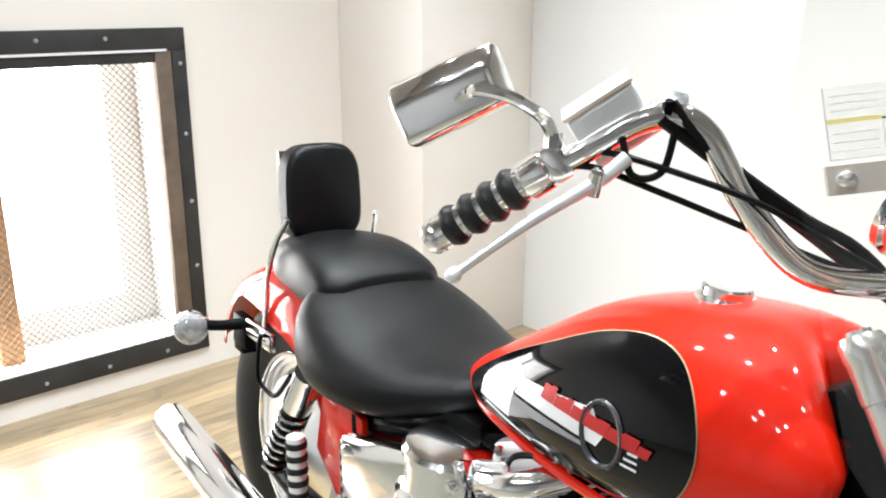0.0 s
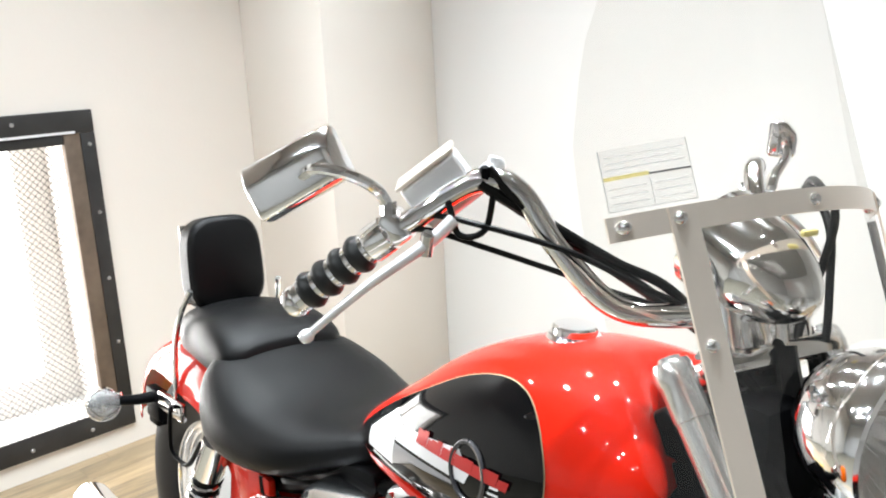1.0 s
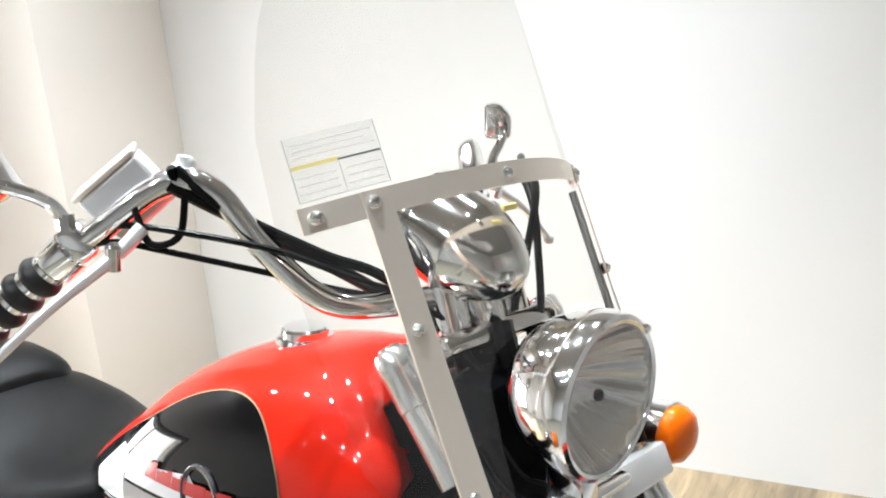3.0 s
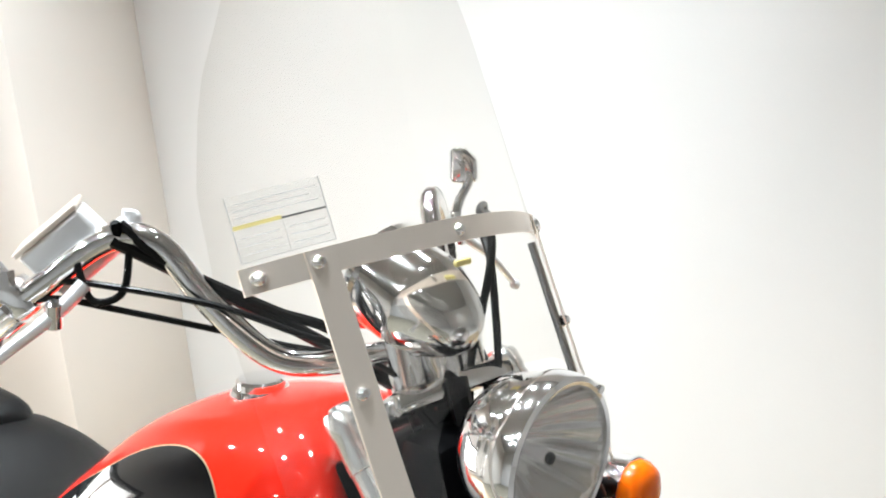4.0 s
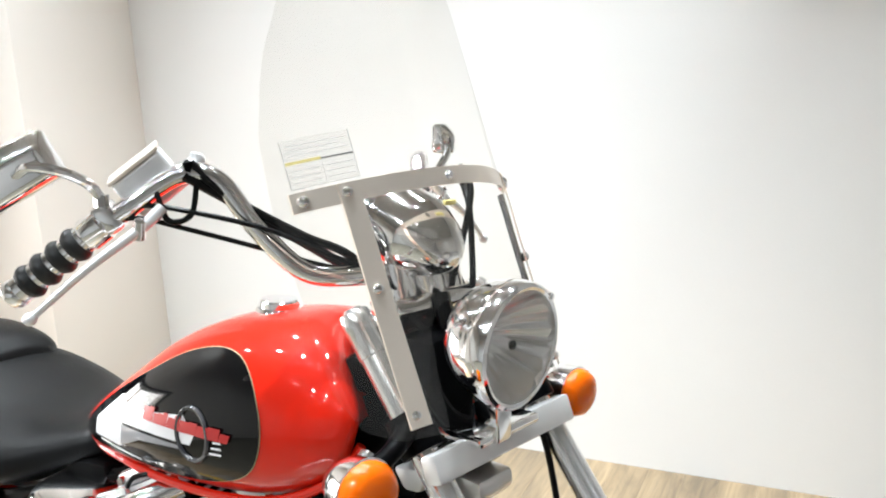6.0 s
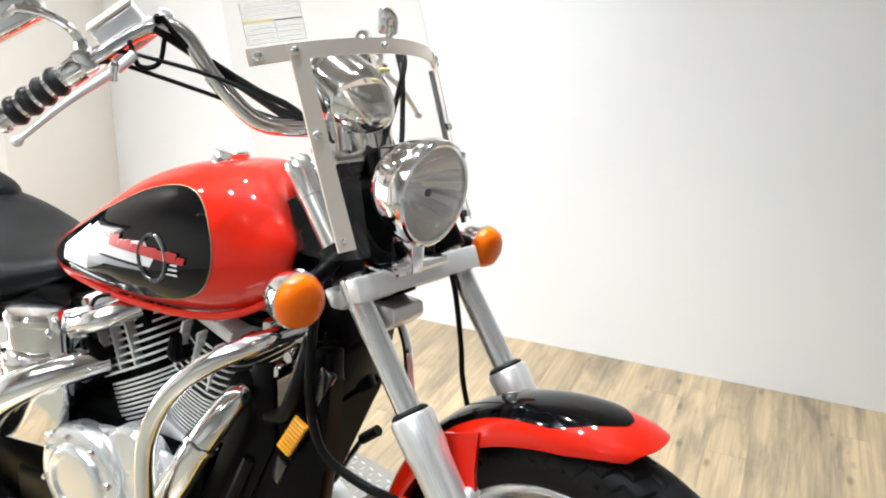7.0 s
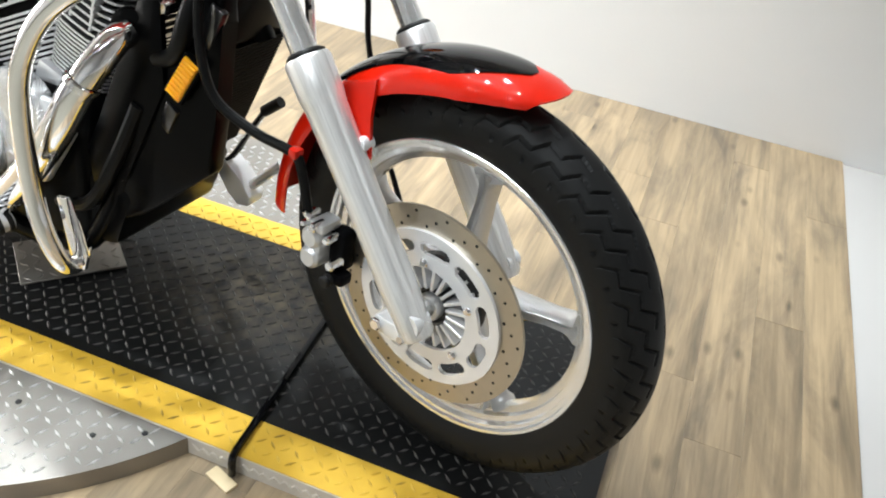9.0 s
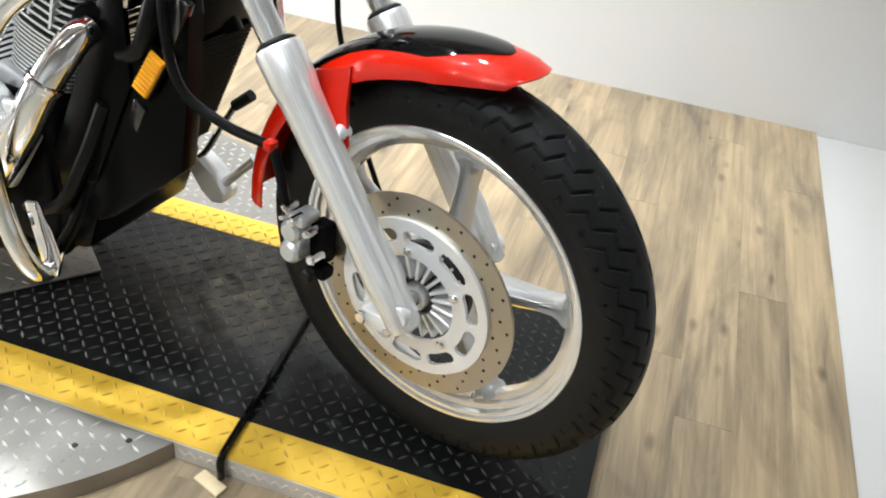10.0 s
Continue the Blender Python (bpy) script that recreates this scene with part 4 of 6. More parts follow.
for side in (-1, 1):
    g0, g1 = side_pt((-0.655, -0.345, 0.75), side), side_pt((-0.711, -0.406, 0.687), side)
    gd = g1 - g0
    gm = axis_frame(g0, gd)
    L = gd.length
    grip = fpart("grip", lathem([(0, 0), (0.0175, 0), (0.0175, L), (0, L)], gm, 20), M_CHROME, bar, "chrome grip with black rubber rings")
    for k in range(4):
        a, b = L * (0.06 + 0.225 * k), L * (0.06 + 0.225 * k + 0.185)
        fpart("rubber_ring", lathem([(0.015, a), (0.0185, a + 0.001), (0.0212, a + 0.3 * (b - a)), (0.0222, (a + b) / 2), (0.0212, b - 0.3 * (b - a)), (0.0185, b - 0.001), (0.015, b)], gm, 24), M_GRIP, grip)
    fpart("grip_end", lathem([(0, L), (0.0175, L), (0.0185, L + 0.003), (0.018, L + 0.010), (0.015, L + 0.015), (0.0, L + 0.016)], gm, 20), M_CHROME, grip)
    # switch housing and lever perch
    bm = bmesh.new()
    lathe(bm, [(0, -0.028), (0.017, -0.028), (0.0205, -0.025), (0.0205, -0.002), (0.018, 0.002), (0, 0.002)], gm, 20)
    box(bm, (-0.017, -0.019, -0.050), (0.018, 0.019, -0.026), 0.006, 2, gm)
    fpart("switch_housing", bm, M_CHROME, bar, "chrome switch housing")
    piv = side_pt((-0.583, -0.316, 0.762), side)
    ball = Vector((-0.628, -0.430, 0.670)) if side < 0 else Vector((-0.609, 0.347, 0.664))
    mid = (piv + ball) / 2 + Vector((0.004, 0, 0.006))
    lev = fpart("brake_lever" if side < 0 else "clutch_lever", tubem([side_pt((-0.578, -0.288, 0.785), side), piv, mid, ball], [0.0075, 0.0068, 0.0052, 0.0042], 12), M_ALU, bar, "polished alloy lever")
    fpart("lever_ball", lathem([(0, -0.008), (0.005, -0.0066), (0.0076, -0.0022), (0.0076, 0.0022), (0.005, 0.0066), (0, 0.008)], axis_frame(ball, ball - mid), 16), M_ALU, lev)
    fpart("lever_pivot", lathem([(0, -0.012), (0.0075, -0.012), (0.0075, 0.010), (0.005, 0.013), (0, 0.013)], axis_frame(piv, Vector((0.25, 0, 0.95))), 14), M_CHROME, lev)

# brake reservoir: a leaning rectangular box with a lid
ex = Vector((0.033, 0.046, 0.043)).normalized()
ez = Vector((-0.16, -0.48, 0.86))
ez = (ez - ex * ez.dot(ex)).normalized()
ey = ez.cross(ex)
rm = Matrix((ex, ey, ez)).transposed().to_4x4()
rm.translation = Vector((-0.622, -0.286, 0.822))
bm = boxm((-0.035, -0.022, -0.028), (0.035, 0.022, 0.014), 0.005, 3, rm)
fpart("brake_reservoir", bm, M_ALU, bar, "satin alloy brake fluid reservoir")
fpart("reservoir_lid", boxm((-0.0365, -0.0235, 0.0145), (0.0365, 0.0235, 0.0195), 0.002, 2, rm), M_BRUSHED, bar)
fpart("master_cylinder", tubem([rm @ Vector((-0.03, -0.01, -0.03)), rm @ Vector((0.05, -0.012, -0.028)), rm @ Vector((0.066, -0.012, -0.018))], [0.013, 0.012, 0.007], 14), M_CAST, bar)
fpart("banjo_bolt", lathem([(0, -0.008), (0.006, -0.008), (0.006, 0.006), (0.004, 0.010), (0, 0.010)], axis_frame((-0.566, -0.258, 0.83), (0.3, -0.3, 0.8)), 6), M_PLASTIC, bar)

# mirrors: angular chrome shells on bent stalks


def mirror(side):
    A, B, C, D = (side_pt(p, side) for p in ((-0.752, -0.458, 0.828), (-0.722, -0.436, 0.770), (-0.666, -0.390, 0.880), (-0.655, -0.366, 0.826)))
    if side > 0:   # turned edge-on
        c0, along, upv = Vector((-0.688, 0.336, 0.838)), Vector((-0.55, 0.83, 0.0)) * 0.009, Vector((0.10, -0.05, 1)) * 0.027
        A, B, C, D = c0 + along + upv, c0 + along - upv, c0 - along + upv, c0 - along - upv
    n = (B - A).cross(C - A).normalized()
    if n.x > 0:
        n = -n
    bm = bmesh.new()
    cx = (A + B + C + D) / 4
    front = [cx + (p - cx) * 0.90 - n * 0.018 for p in ((A * 0.66 + B * 0.34), B, D, (C * 0.66 + D * 0.34))]
    mid = [cx + (p - cx) * 1.0 for p in (A, B, D, C)]
    rear = [cx + (p - cx) * 0.97 + n * 0.022 for p in (A, B, D, C)]
    va, vb, vc = ([bm.verts.new(p) for p in ring] for ring in (front, mid, rear))
    bm.faces.new(va), bm.faces.new(vc)
    for r0, r1 in ((va, vb), (vb, vc)):
        for k in range(4):
            bm.faces.new((r0[k], r0[(k + 1) % 4], r1[(k + 1) % 4], r1[k]))
    bmesh.ops.bevel(bm, geom=bm.edges[:], offset=0.006, segments=3, affect="EDGES", profile=0.5)
    sh = fpart("mirror", bm, M_CHROME, bike, "rectangular chrome rear-view mirror", 50)
    bm = bmesh.new()
    g = [cx + (p - cx) * 0.86 + n * 0.0228 for p in (A, B, D, C)]
    bm.faces.new([bm.verts.new(p) for p in g])
    fpart("mirror_glass", bm, M_CHROME, sh)
    base = side_pt((-0.622, -0.340, 0.796), side)
    if side > 0:
        base = Vector((-0.668, 0.290, 0.770))
    fpart("mirror_stalk", tubem([base, Vector((-0.672, 0.302, 0.790)), Vector((-0.676, 0.322, 0.806)), Vector((-0.680, 0.334, 0.820)), cx] if side > 0 else [base, Vector((-0.622, -0.350, 0.812)), Vector((-0.619, -0.368, 0.824)), Vector((-0.621, -0.392, 0.834)), Vector((-0.640, -0.412, 0.837)), cx - n * 0.012 + (D - cx) * 0.25], [0.0065, 0.0065, 0.006, 0.006, 0.006, 0.006] if side < 0 else [0.008, 0.0075, 0.007, 0.006, 0.006], 10), M_CHROME, sh)
    fpart("stalk_nut", lathem([(0, -0.008), (0.0085, -0.008), (0.0085, 0.006), (0, 0.006)], axis_frame(base, (0, 0, 1)), 6), M_CHROME, sh)
    return sh


mirror(-1)
mirror(1)

# instrument pod: chrome bullet behind the shield
pm = axis_frame((-0.432, -0.022, 0.741), Vector((0.82, 0.05, -0.35)))
pod = fpart("speedometer", lathem([(0.0, 0.092), (0.014, 0.091), (0.028, 0.082), (0.043, 0.062), (0.055, 0.036), (0.060, 0.022), (0.0605, 0.018), (0.0605, -0.038), (0.066, -0.041), (0.066, -0.05), (0.058, -0.052), (0, -0.05)], pm @ Matrix.Scale(0.9, 4), 40), M_CHROME, None, "round chrome speedometer pod")
fpart("pod_bracket", tubem([(-0.42, -0.01, 0.69), (-0.415, -0.005, 0.66), (-0.42, 0, 0.63)], 0.022, 12), M_CHROME, pod)
for side in (-1, 1):
    fpart("pod_bracket", tubem([(-0.425, 0.032 * side, 0.645), (-0.43, 0.034 * side, 0.675), (-0.432, 0.030 * side, 0.705)], [0.013, 0.012, 0.014], 14), M_HUB, pod, "dark cast bracket")
fpart("key_tag", boxm((-0.374, -0.024, 0.777), (-0.368, -0.002, 0.784), 0.0025), M_LABEL_YELLOW, bike, "yellow cable tag")

# cables on the bar
def cable(pts, r=0.0045, mat_=M_CABLE):
    return fpart("cable", tubem(pts, r, 8, 8), mat_)


cable([(-0.622, -0.322, 0.782), (-0.600, -0.300, 0.787), (-0.567, -0.27, 0.781), (-0.503, -0.2, 0.757), (-0.464, -0.14, 0.723), (-0.45, -0.10, 0.703), (-0.42, -0.06, 0.67)], 0.0033)
cable([(-0.618, -0.322, 0.772), (-0.600, -0.300, 0.771), (-0.573, -0.27, 0.760), (-0.527, -0.2, 0.733), (-0.493, -0.145, 0.710), (-0.468, -0.10, 0.692), (-0.43, -0.06, 0.66)], 0.0033)
cable([(-0.566, -0.256, 0.836), (-0.548, -0.23, 0.805), (-0.531, -0.2, 0.779), (-0.503, -0.14, 0.740), (-0.468, -0.08, 0.702), (-0.37, -0.04, 0.60)], 0.0058)
cable([(-0.57, -0.262, 0.822), (-0.545, -0.215, 0.788), (-0.52, -0.165, 0.752), (-0.475, -0.10, 0.70), (-0.42, -0.05, 0.65)], 0.0068)
cable([(-0.585, -0.29, 0.80), (-0.572, -0.285, 0.77), (-0.56, -0.262, 0.775), (-0.562, -0.25, 0.815)], 0.0036)
cable([(-0.62, 0.30, 0.775), (-0.55, 0.22, 0.80), (-0.44, 0.09, 0.812), (-0.397, 0.06, 0.787), (-0.40, 0.045, 0.72), (-0.407, 0.03, 0.655), (-0.40, 0.02, 0.56)], 0.0045)
cable([(-0.62, 0.31, 0.77), (-0.55, 0.22, 0.79), (-0.45, 0.10, 0.80), (-0.401, 0.06, 0.770), (-0.397, 0.061, 0.72), (-0.395, 0.06, 0.649), (-0.40, 0.05, 0.56)], 0.0045)
cable([(-0.45, 0.07, 0.69), (-0.40, 0.05, 0.64), (-0.37, 0.03, 0.58), (-0.36, 0.04, 0.5)], 0.008)
cable([(-0.40, -0.05, 0.62), (-0.375, -0.04, 0.56), (-0.36, -0.05, 0.5), (-0.37, -0.06, 0.44)], 0.009)
cable([(-0.39, -0.01, 0.66), (-0.365, -0.02, 0.6), (-0.36, -0.02, 0.52)], 0.012)
fpart("wiring_cover", boxm((-0.41, -0.08, 0.50), (-0.345, 0.08, 0.62), 0.02), M_PLASTIC)

# ---- chassis: tank ----
M_RING = mat("dark_ring_decal", (0.03, 0.03, 0.035), 0.25, 0.0, 0.6)
TX = (-1.052, -1.022, -0.952, -0.872, -0.80, -0.72, -0.64, -0.56, -0.50, -0.46, -0.435, -0.42)
TZT = (0.728, 0.756, 0.803, 0.856, 0.902, 0.933, 0.949, 0.954, 0.947, 0.930, 0.908, 0.880)
TZB = (0.712, 0.710, 0.704, 0.700, 0.697, 0.698, 0.703, 0.715, 0.738, 0.765, 0.795, 0.84)
TW = (0.03, 0.066, 0.112, 0.134, 0.147, 0.156, 0.160, 0.157, 0.151, 0.143, 0.132, 0.115)


def curve(xs, ys, x):
    """Smooth interpolation."""
    i = max(0, min(len(xs) - 2, int(np.searchsorted(xs, x)) - 1))
    h = xs[i + 1] - xs[i]
    t = (x - xs[i]) / h

    def slope(k):
        if k == 0 or k == len(xs) - 1:
            a, b = (0, 1) if k == 0 else (k - 1, k)
            return (ys[b] - ys[a]) / (xs[b] - xs[a])
        return (ys[k + 1] - ys[k - 1]) / (xs[k + 1] - xs[k - 1])
    m0, m1 = slope(i) * h, slope(i + 1) * h
    return (2 * t ** 3 - 3 * t * t + 1) * ys[i] + (t ** 3 - 2 * t * t + t) * m0 + (-2 * t ** 3 + 3 * t * t) * ys[i + 1] + (t ** 3 - t * t) * m1


def tank_ring(x, n=40):
    zt, zb, w = curve(TX, TZT, x), curve(TX, TZB, x), curve(TX, TW, x)
    zw = zb + (zt - zb) * 0.40
    ring = []
    for k in range(n):
        a = 2 * math.pi * k / n
        c, s = math.cos(a), math.sin(a)
        if s >= 0:
            e = 0.88
            z = zw + (zt - zw) * abs(s) ** e
            y = w * math.copysign(abs(c) ** 0.80, c)
        else:
            z = zw - (zw - zb) * abs(s) ** 0.75
            y = w * math.copysign(abs(c) ** 0.55, c)
        # the front is notched round the steering head
        notch = 0.10 * min(1.0, max(0.0, (x + 0.62) / 0.20)) ** 1.5 * max(0.0, 1 - abs(y) / 0.125)
        ring.append(Vector((x - notch, y, z)))
    return ring


def tank_side(x, z):
    """y of the tank's right-hand side."""
    zt, zb, w = curve(TX, TZT, x), curve(TX, TZB, x), curve(TX, TW, x)
    zw = zb + (zt - zb) * 0.40
    if z >= zw:
        s = min(1, max(0, (z - zw) / (zt - zw))) ** (1 / 0.88)
        return -w * math.sqrt(max(0, 1 - s * s)) ** 0.80
    s = min(1, max(0, (zw - z) / (zw - zb))) ** (1 / 0.75)
    return -w * math.sqrt(max(0, 1 - s * s)) ** 0.55


bm = bmesh.new()
loft(bm, [tank_ring(-1.052 + 0.632 * k / 70) for k in range(71)])
tank = cpart("fuel_tank", bm, M_RED, None, "glossy red teardrop fuel tank with black side panels", 60)
for side in (-1, 1):
    lip = []
    for k in range(41):
        x = -1.01 + 0.58 * k / 40
        zt, zb, w = curve(TX, TZT, x), curve(TX, TZB, x), curve(TX, TW, x)
        lip.append(Vector((x, side * w * 0.86, zb + 0.013)))
    cpart("tank_lip", tubem(lip, 0.0065, 8, 2), M_RED, tank)

PANEL = [(-0.970, 0.752), (-0.944, 0.777), (-0.882, 0.819), (-0.802, 0.862), (-0.73, 0.898), (-0.666, 0.915), (-0.615, 0.912), (-0.580, 0.890), (-0.558, 0.852), (-0.556, 0.812), (-0.574, 0.775), (-0.613, 0.752), (-0.67, 0.738), (-0.732, 0.732), (-0.80, 0.731), (-0.87, 0.734), (-0.950, 0.738)]


def on_tank(x, z, lift):
    y = tank_side(x, z)
    e = 0.004
    gx = (tank_side(x + e, z) - tank_side(x - e, z)) / (2 * e)
    gz = (tank_side(x, z + e) - tank_side(x, z - e)) / (2 * e)
    n = Vector((gx, -1, gz)).normalized()
    return Vector((x, y, z)) + n * lift


def closed_curve(pts, n):
    P = [Vector((x, 0, z)) for x, z in pts]
    out = []
    m = len(P)
    for i in range(m):
        a, b, c, d = P[i - 1], P[i], P[(i + 1) % m], P[(i + 2) % m]
        for k in range(n):
            t = k / n
            out.append(0.5 * (2 * b + (c - a) * t + (2 * a - 5 * b + 4 * c - d) * t * t + (3 * b - a - 3 * c + d) * t ** 3))
    return [(p.x, p.z) for p in out]


def tank_decal(poly, lift, rings=10, mirrored=False, smooth_n=4):
    out = closed_curve(poly, smooth_n) if smooth_n > 1 else poly
    if smooth_n <= 1:
        out = []
        for i in range(len(poly)):
            a, b = poly[i], poly[(i + 1) % len(poly)]
            for k in range(6):
                out.append((a[0] + (b[0] - a[0]) * k / 6, a[1] + (b[1] - a[1]) * k / 6))
    cx = sum(p[0] for p in out) / len(out)
    cz = sum(p[1] for p in out) / len(out)
    bm = bmesh.new()
    s = -1 if mirrored else 1

    def v(x, z):
        p = on_tank(x, z, lift)
        return bm.verts.new((p.x, p.y * s, p.z))
    c = v(cx, cz)
    prev = None
    for r in range(1, rings + 1):
        q = r / rings
        ring = [v(cx + (x - cx) * q, cz + (z - cz) * q) for x, z in out]
        n = len(ring)
        for k in range(n):
            if prev is None:
                bm.faces.new((c, ring[k], ring[(k + 1) % n]))
            else:
                bm.faces.new((prev[k], ring[k], ring[(k + 1) % n], prev[(k + 1) % n]))
        prev = ring
    return bm


def grown(poly, d):
    cx = sum(p[0] for p in poly) / len(poly)
    cz = sum(p[1] for p in poly) / len(poly)
    return [(x + d * (x - cx) / math.hypot(x - cx, z - cz), z + d * (z - cz) / math.hypot(x - cx, z - cz)) for x, z in poly]


for mirrored in (False, True):
    cpart("pinstripe", tank_decal(grown(PANEL, 0.0016), 0.0012, 12, mirrored), M_GOLD, tank, "thin gold line", 180)
    cpart("side_panel", tank_decal(PANEL, 0.0019, 12, mirrored), M_GLOSS, tank, "gloss black side panel", 180)
cpart("white_flash", tank_decal([(-0.922, 0.750), (-0.920, 0.775), (-0.850, 0.824), (-0.820, 0.812), (-0.838, 0.790), (-0.846, 0.750)], 0.0025, 6, False, 1), M_WHITE_DECAL, tank, "white flash", 180)
cpart("white_flash", tank_decal([(-0.820, 0.812), (-0.690, 0.829), (-0.668, 0.806), (-0.678, 0.790), (-0.836, 0.788)], 0.0026, 6, False, 1), M_WHITE_DECAL, tank, "white flash", 180)
cpart("white_flash", tank_decal([(-0.838, 0.784), (-0.70, 0.785), (-0.70, 0.780), (-0.83, 0.776), (-0.838, 0.754), (-0.846, 0.752)], 0.0025, 4, False, 1), M_GREY_DECAL, tank, "", 180)
cpart("white_flash", tank_decal([(-0.905, 0.745), (-0.905, 0.748), (-0.85, 0.7455), (-0.80, 0.741), (-0.80, 0.738), (-0.85, 0.741)], 0.0025, 4, False, 1), M_WHITE_DECAL, tank, "", 180)
# ring emblem
bm = bmesh.new()
ring_pts = [on_tank(-0.672 + 0.030 * math.cos(a), 0.806 + 0.036 * math.sin(a), 0.003) for a in (2 * math.pi * k / 40 for k in range(41))]
tube(bm, ring_pts, 0.0035, 6, 2, False)
cpart("ring_emblem", bm, M_RING, tank, "dark ring emblem")
# red mark: a plain band of touching blocks, uneven along its top
x0 = -0.778
for wd, zhi in ((0.014, 0.826), (0.010, 0.828), (0.009, 0.821), (0.012, 0.823), (0.010, 0.826), (0.016, 0.822), (0.010, 0.827), (0.018, 0.823), (0.016, 0.824), (0.020, 0.822), (0.022, 0.824), (0.016, 0.819)):
    cpart("red_mark", tank_decal([(x0, 0.807), (x0 + wd, 0.807), (x0 + wd + 0.005, zhi), (x0 + 0.005, zhi)], 0.0052, 3, False, 1), M_RED_DECAL, tank, "", 180)
    x0 += wd
for k in range(3):
    cpart("white_dash", tank_decal([(-0.640 + 0.004 * k, 0.806 + 0.008 * k - 0.02), (-0.618, 0.807 + 0.008 * k - 0.02), (-0.618, 0.810 + 0.008 * k - 0.02), (-0.640 + 0.004 * k, 0.809 + 0.008 * k - 0.02)], 0.0036, 2, False, 1), M_WHITE_DECAL, tank, "", 180)
# filler cap
capm = axis_frame((-0.652, 0, 0.938), (0.05, 0, 1))
bm = lathem([(0.034, 0.0), (0.036, 0.008), (0.033, 0.013), (0.029, 0.014), (0.029, 0.022), (0.026, 0.025), (0, 0.026)], capm, 36)
cpart("filler_cap", bm, M_CHROME, tank, "chrome filler cap")

# ---- seats and backrest ----


def seat_loft(stations, n=36, ex=0.62, dish=0.0, cx=0.72):
    xs = [s[0] for s in stations]
    rings = []
    N = 40
    for i in range(N + 1):
        x = xs[0] + (xs[-1] - xs[0]) * i / N
        up = [-v for v in xs]
        w, zt, zb = (curve(up, [s[k] for s in stations], -x) for k in (1, 2, 3))
        zm = (zt + zb) / 2 - 0.1 * (zt - zb)
        ring = []
        for k in range(n):
            a = 2 * math.pi * k / n
            c, s = math.cos(a), math.sin(a)
            y = w * math.copysign(abs(c) ** cx, c)
            z = zm + ((zt - zm) if s > 0 else (zm - zb)) * math.copysign(abs(s) ** ex, s)
            if s > 0:
                z -= dish * (1 - (y / w) ** 2) * 0.5
            ring.append(Vector((x, y, z)))
        rings.append(ring)
    return loft(bmesh.new(), rings)


seat = cpart("rider_seat", seat_loft([(-0.975, 0.055, 0.715, 0.68), (-1.0, 0.085, 0.728, 0.665), (-1.06, 0.125, 0.722, 0.64), (-1.13, 0.165, 0.718, 0.612), (-1.21, 0.187, 0.728, 0.595), (-1.29, 0.197, 0.752, 0.59), (-1.35, 0.190, 0.770, 0.60), (-1.395, 0.170, 0.780, 0.63), (-1.428, 0.136, 0.778, 0.66), (-1.45, 0.09, 0.765, 0.69), (-1.458, 0.05, 0.75, 0.71)], ex=0.74, cx=0.80), M_VINYL, None, "wide black vinyl rider seat", 80)
cpart("passenger_seat", seat_loft([(-1.352, 0.10, 0.782, 0.72), (-1.375, 0.126, 0.800, 0.71), (-1.42, 0.132, 0.818, 0.70), (-1.49, 0.128, 0.828, 0.70), (-1.58, 0.112, 0.818, 0.70), (-1.65, 0.095, 0.80, 0.70), (-1.69, 0.06, 0.775, 0.705), (-1.70, 0.02, 0.75, 0.72)]), M_VINYL, None, "black vinyl passenger seat", 80)
cpart("seat_base", prism([(-0.95, 0.68), (-1.38, 0.65), (-1.36, 0.58), (-0.92, 0.60)], -0.10, 0.10, 0.01), M_SATIN_BLACK)

bk = pose(-1.635, 0, 0.889, 0, -8, 0)
bm = bmesh.new()
rings = []
for i in range(13):
    u = -1 + 2 * i / 12
    k = max(0.02, 1 - abs(u) ** 6) ** 0.5
    th = 0.034 * u
    ring = []
    for j in range(40):
        a = 2 * math.pi * j / 40
        c, s = math.cos(a), math.sin(a)
        y = 0.083 * (0.86 + 0.14 * k) * math.copysign(abs(c) ** 0.55, c) * (1 - 0.06 * s)
        z = 0.098 * (0.86 + 0.14 * k) * math.copysign(abs(s) ** 0.55, s)
        ring.append(bk @ Vector((th, y, z)))
    rings.append(ring)
loft(bm, rings)
rest = cpart("backrest", bm, M_VINYL, None, "padded black vinyl sissy-bar backrest", 60)
bm = bmesh.new()
tube(bm, [bk @ Vector((0.020, 0.083 * math.copysign(abs(math.cos(a)) ** 0.55, math.cos(a)) * 0.985 * (1 - 0.06 * math.sin(a)), 0.098 * math.copysign(abs(math.sin(a)) ** 0.55, math.sin(a)) * 0.985)) for a in (2 * math.pi * k / 60 for k in range(61))], 0.0028, 6, 1, False)
cpart("piping", bm, M_VINYL, rest)
cpart("backrest_shell", boxm((-0.046, -0.07, -0.085), (-0.036, 0.07, 0.085), 0.004, 2, bk), M_CHROME, rest)
for s in (-1, 1):
    cpart("sissy_bar", tubem([(-1.575, 0.10 * s, 0.85), (-1.60, 0.112 * s, 0.80), (-1.618, 0.12 * s, 0.73), (-1.625, 0.12 * s, 0.66), (-1.63, 0.122 * s, 0.59)], 0.006, 10), M_CHROME, rest, "chrome sissy bar")
cpart("sissy_plate", boxm((-1.70, -0.134, 0.575), (-1.575, -0.12, 0.615), 0.006), M_CHROME)
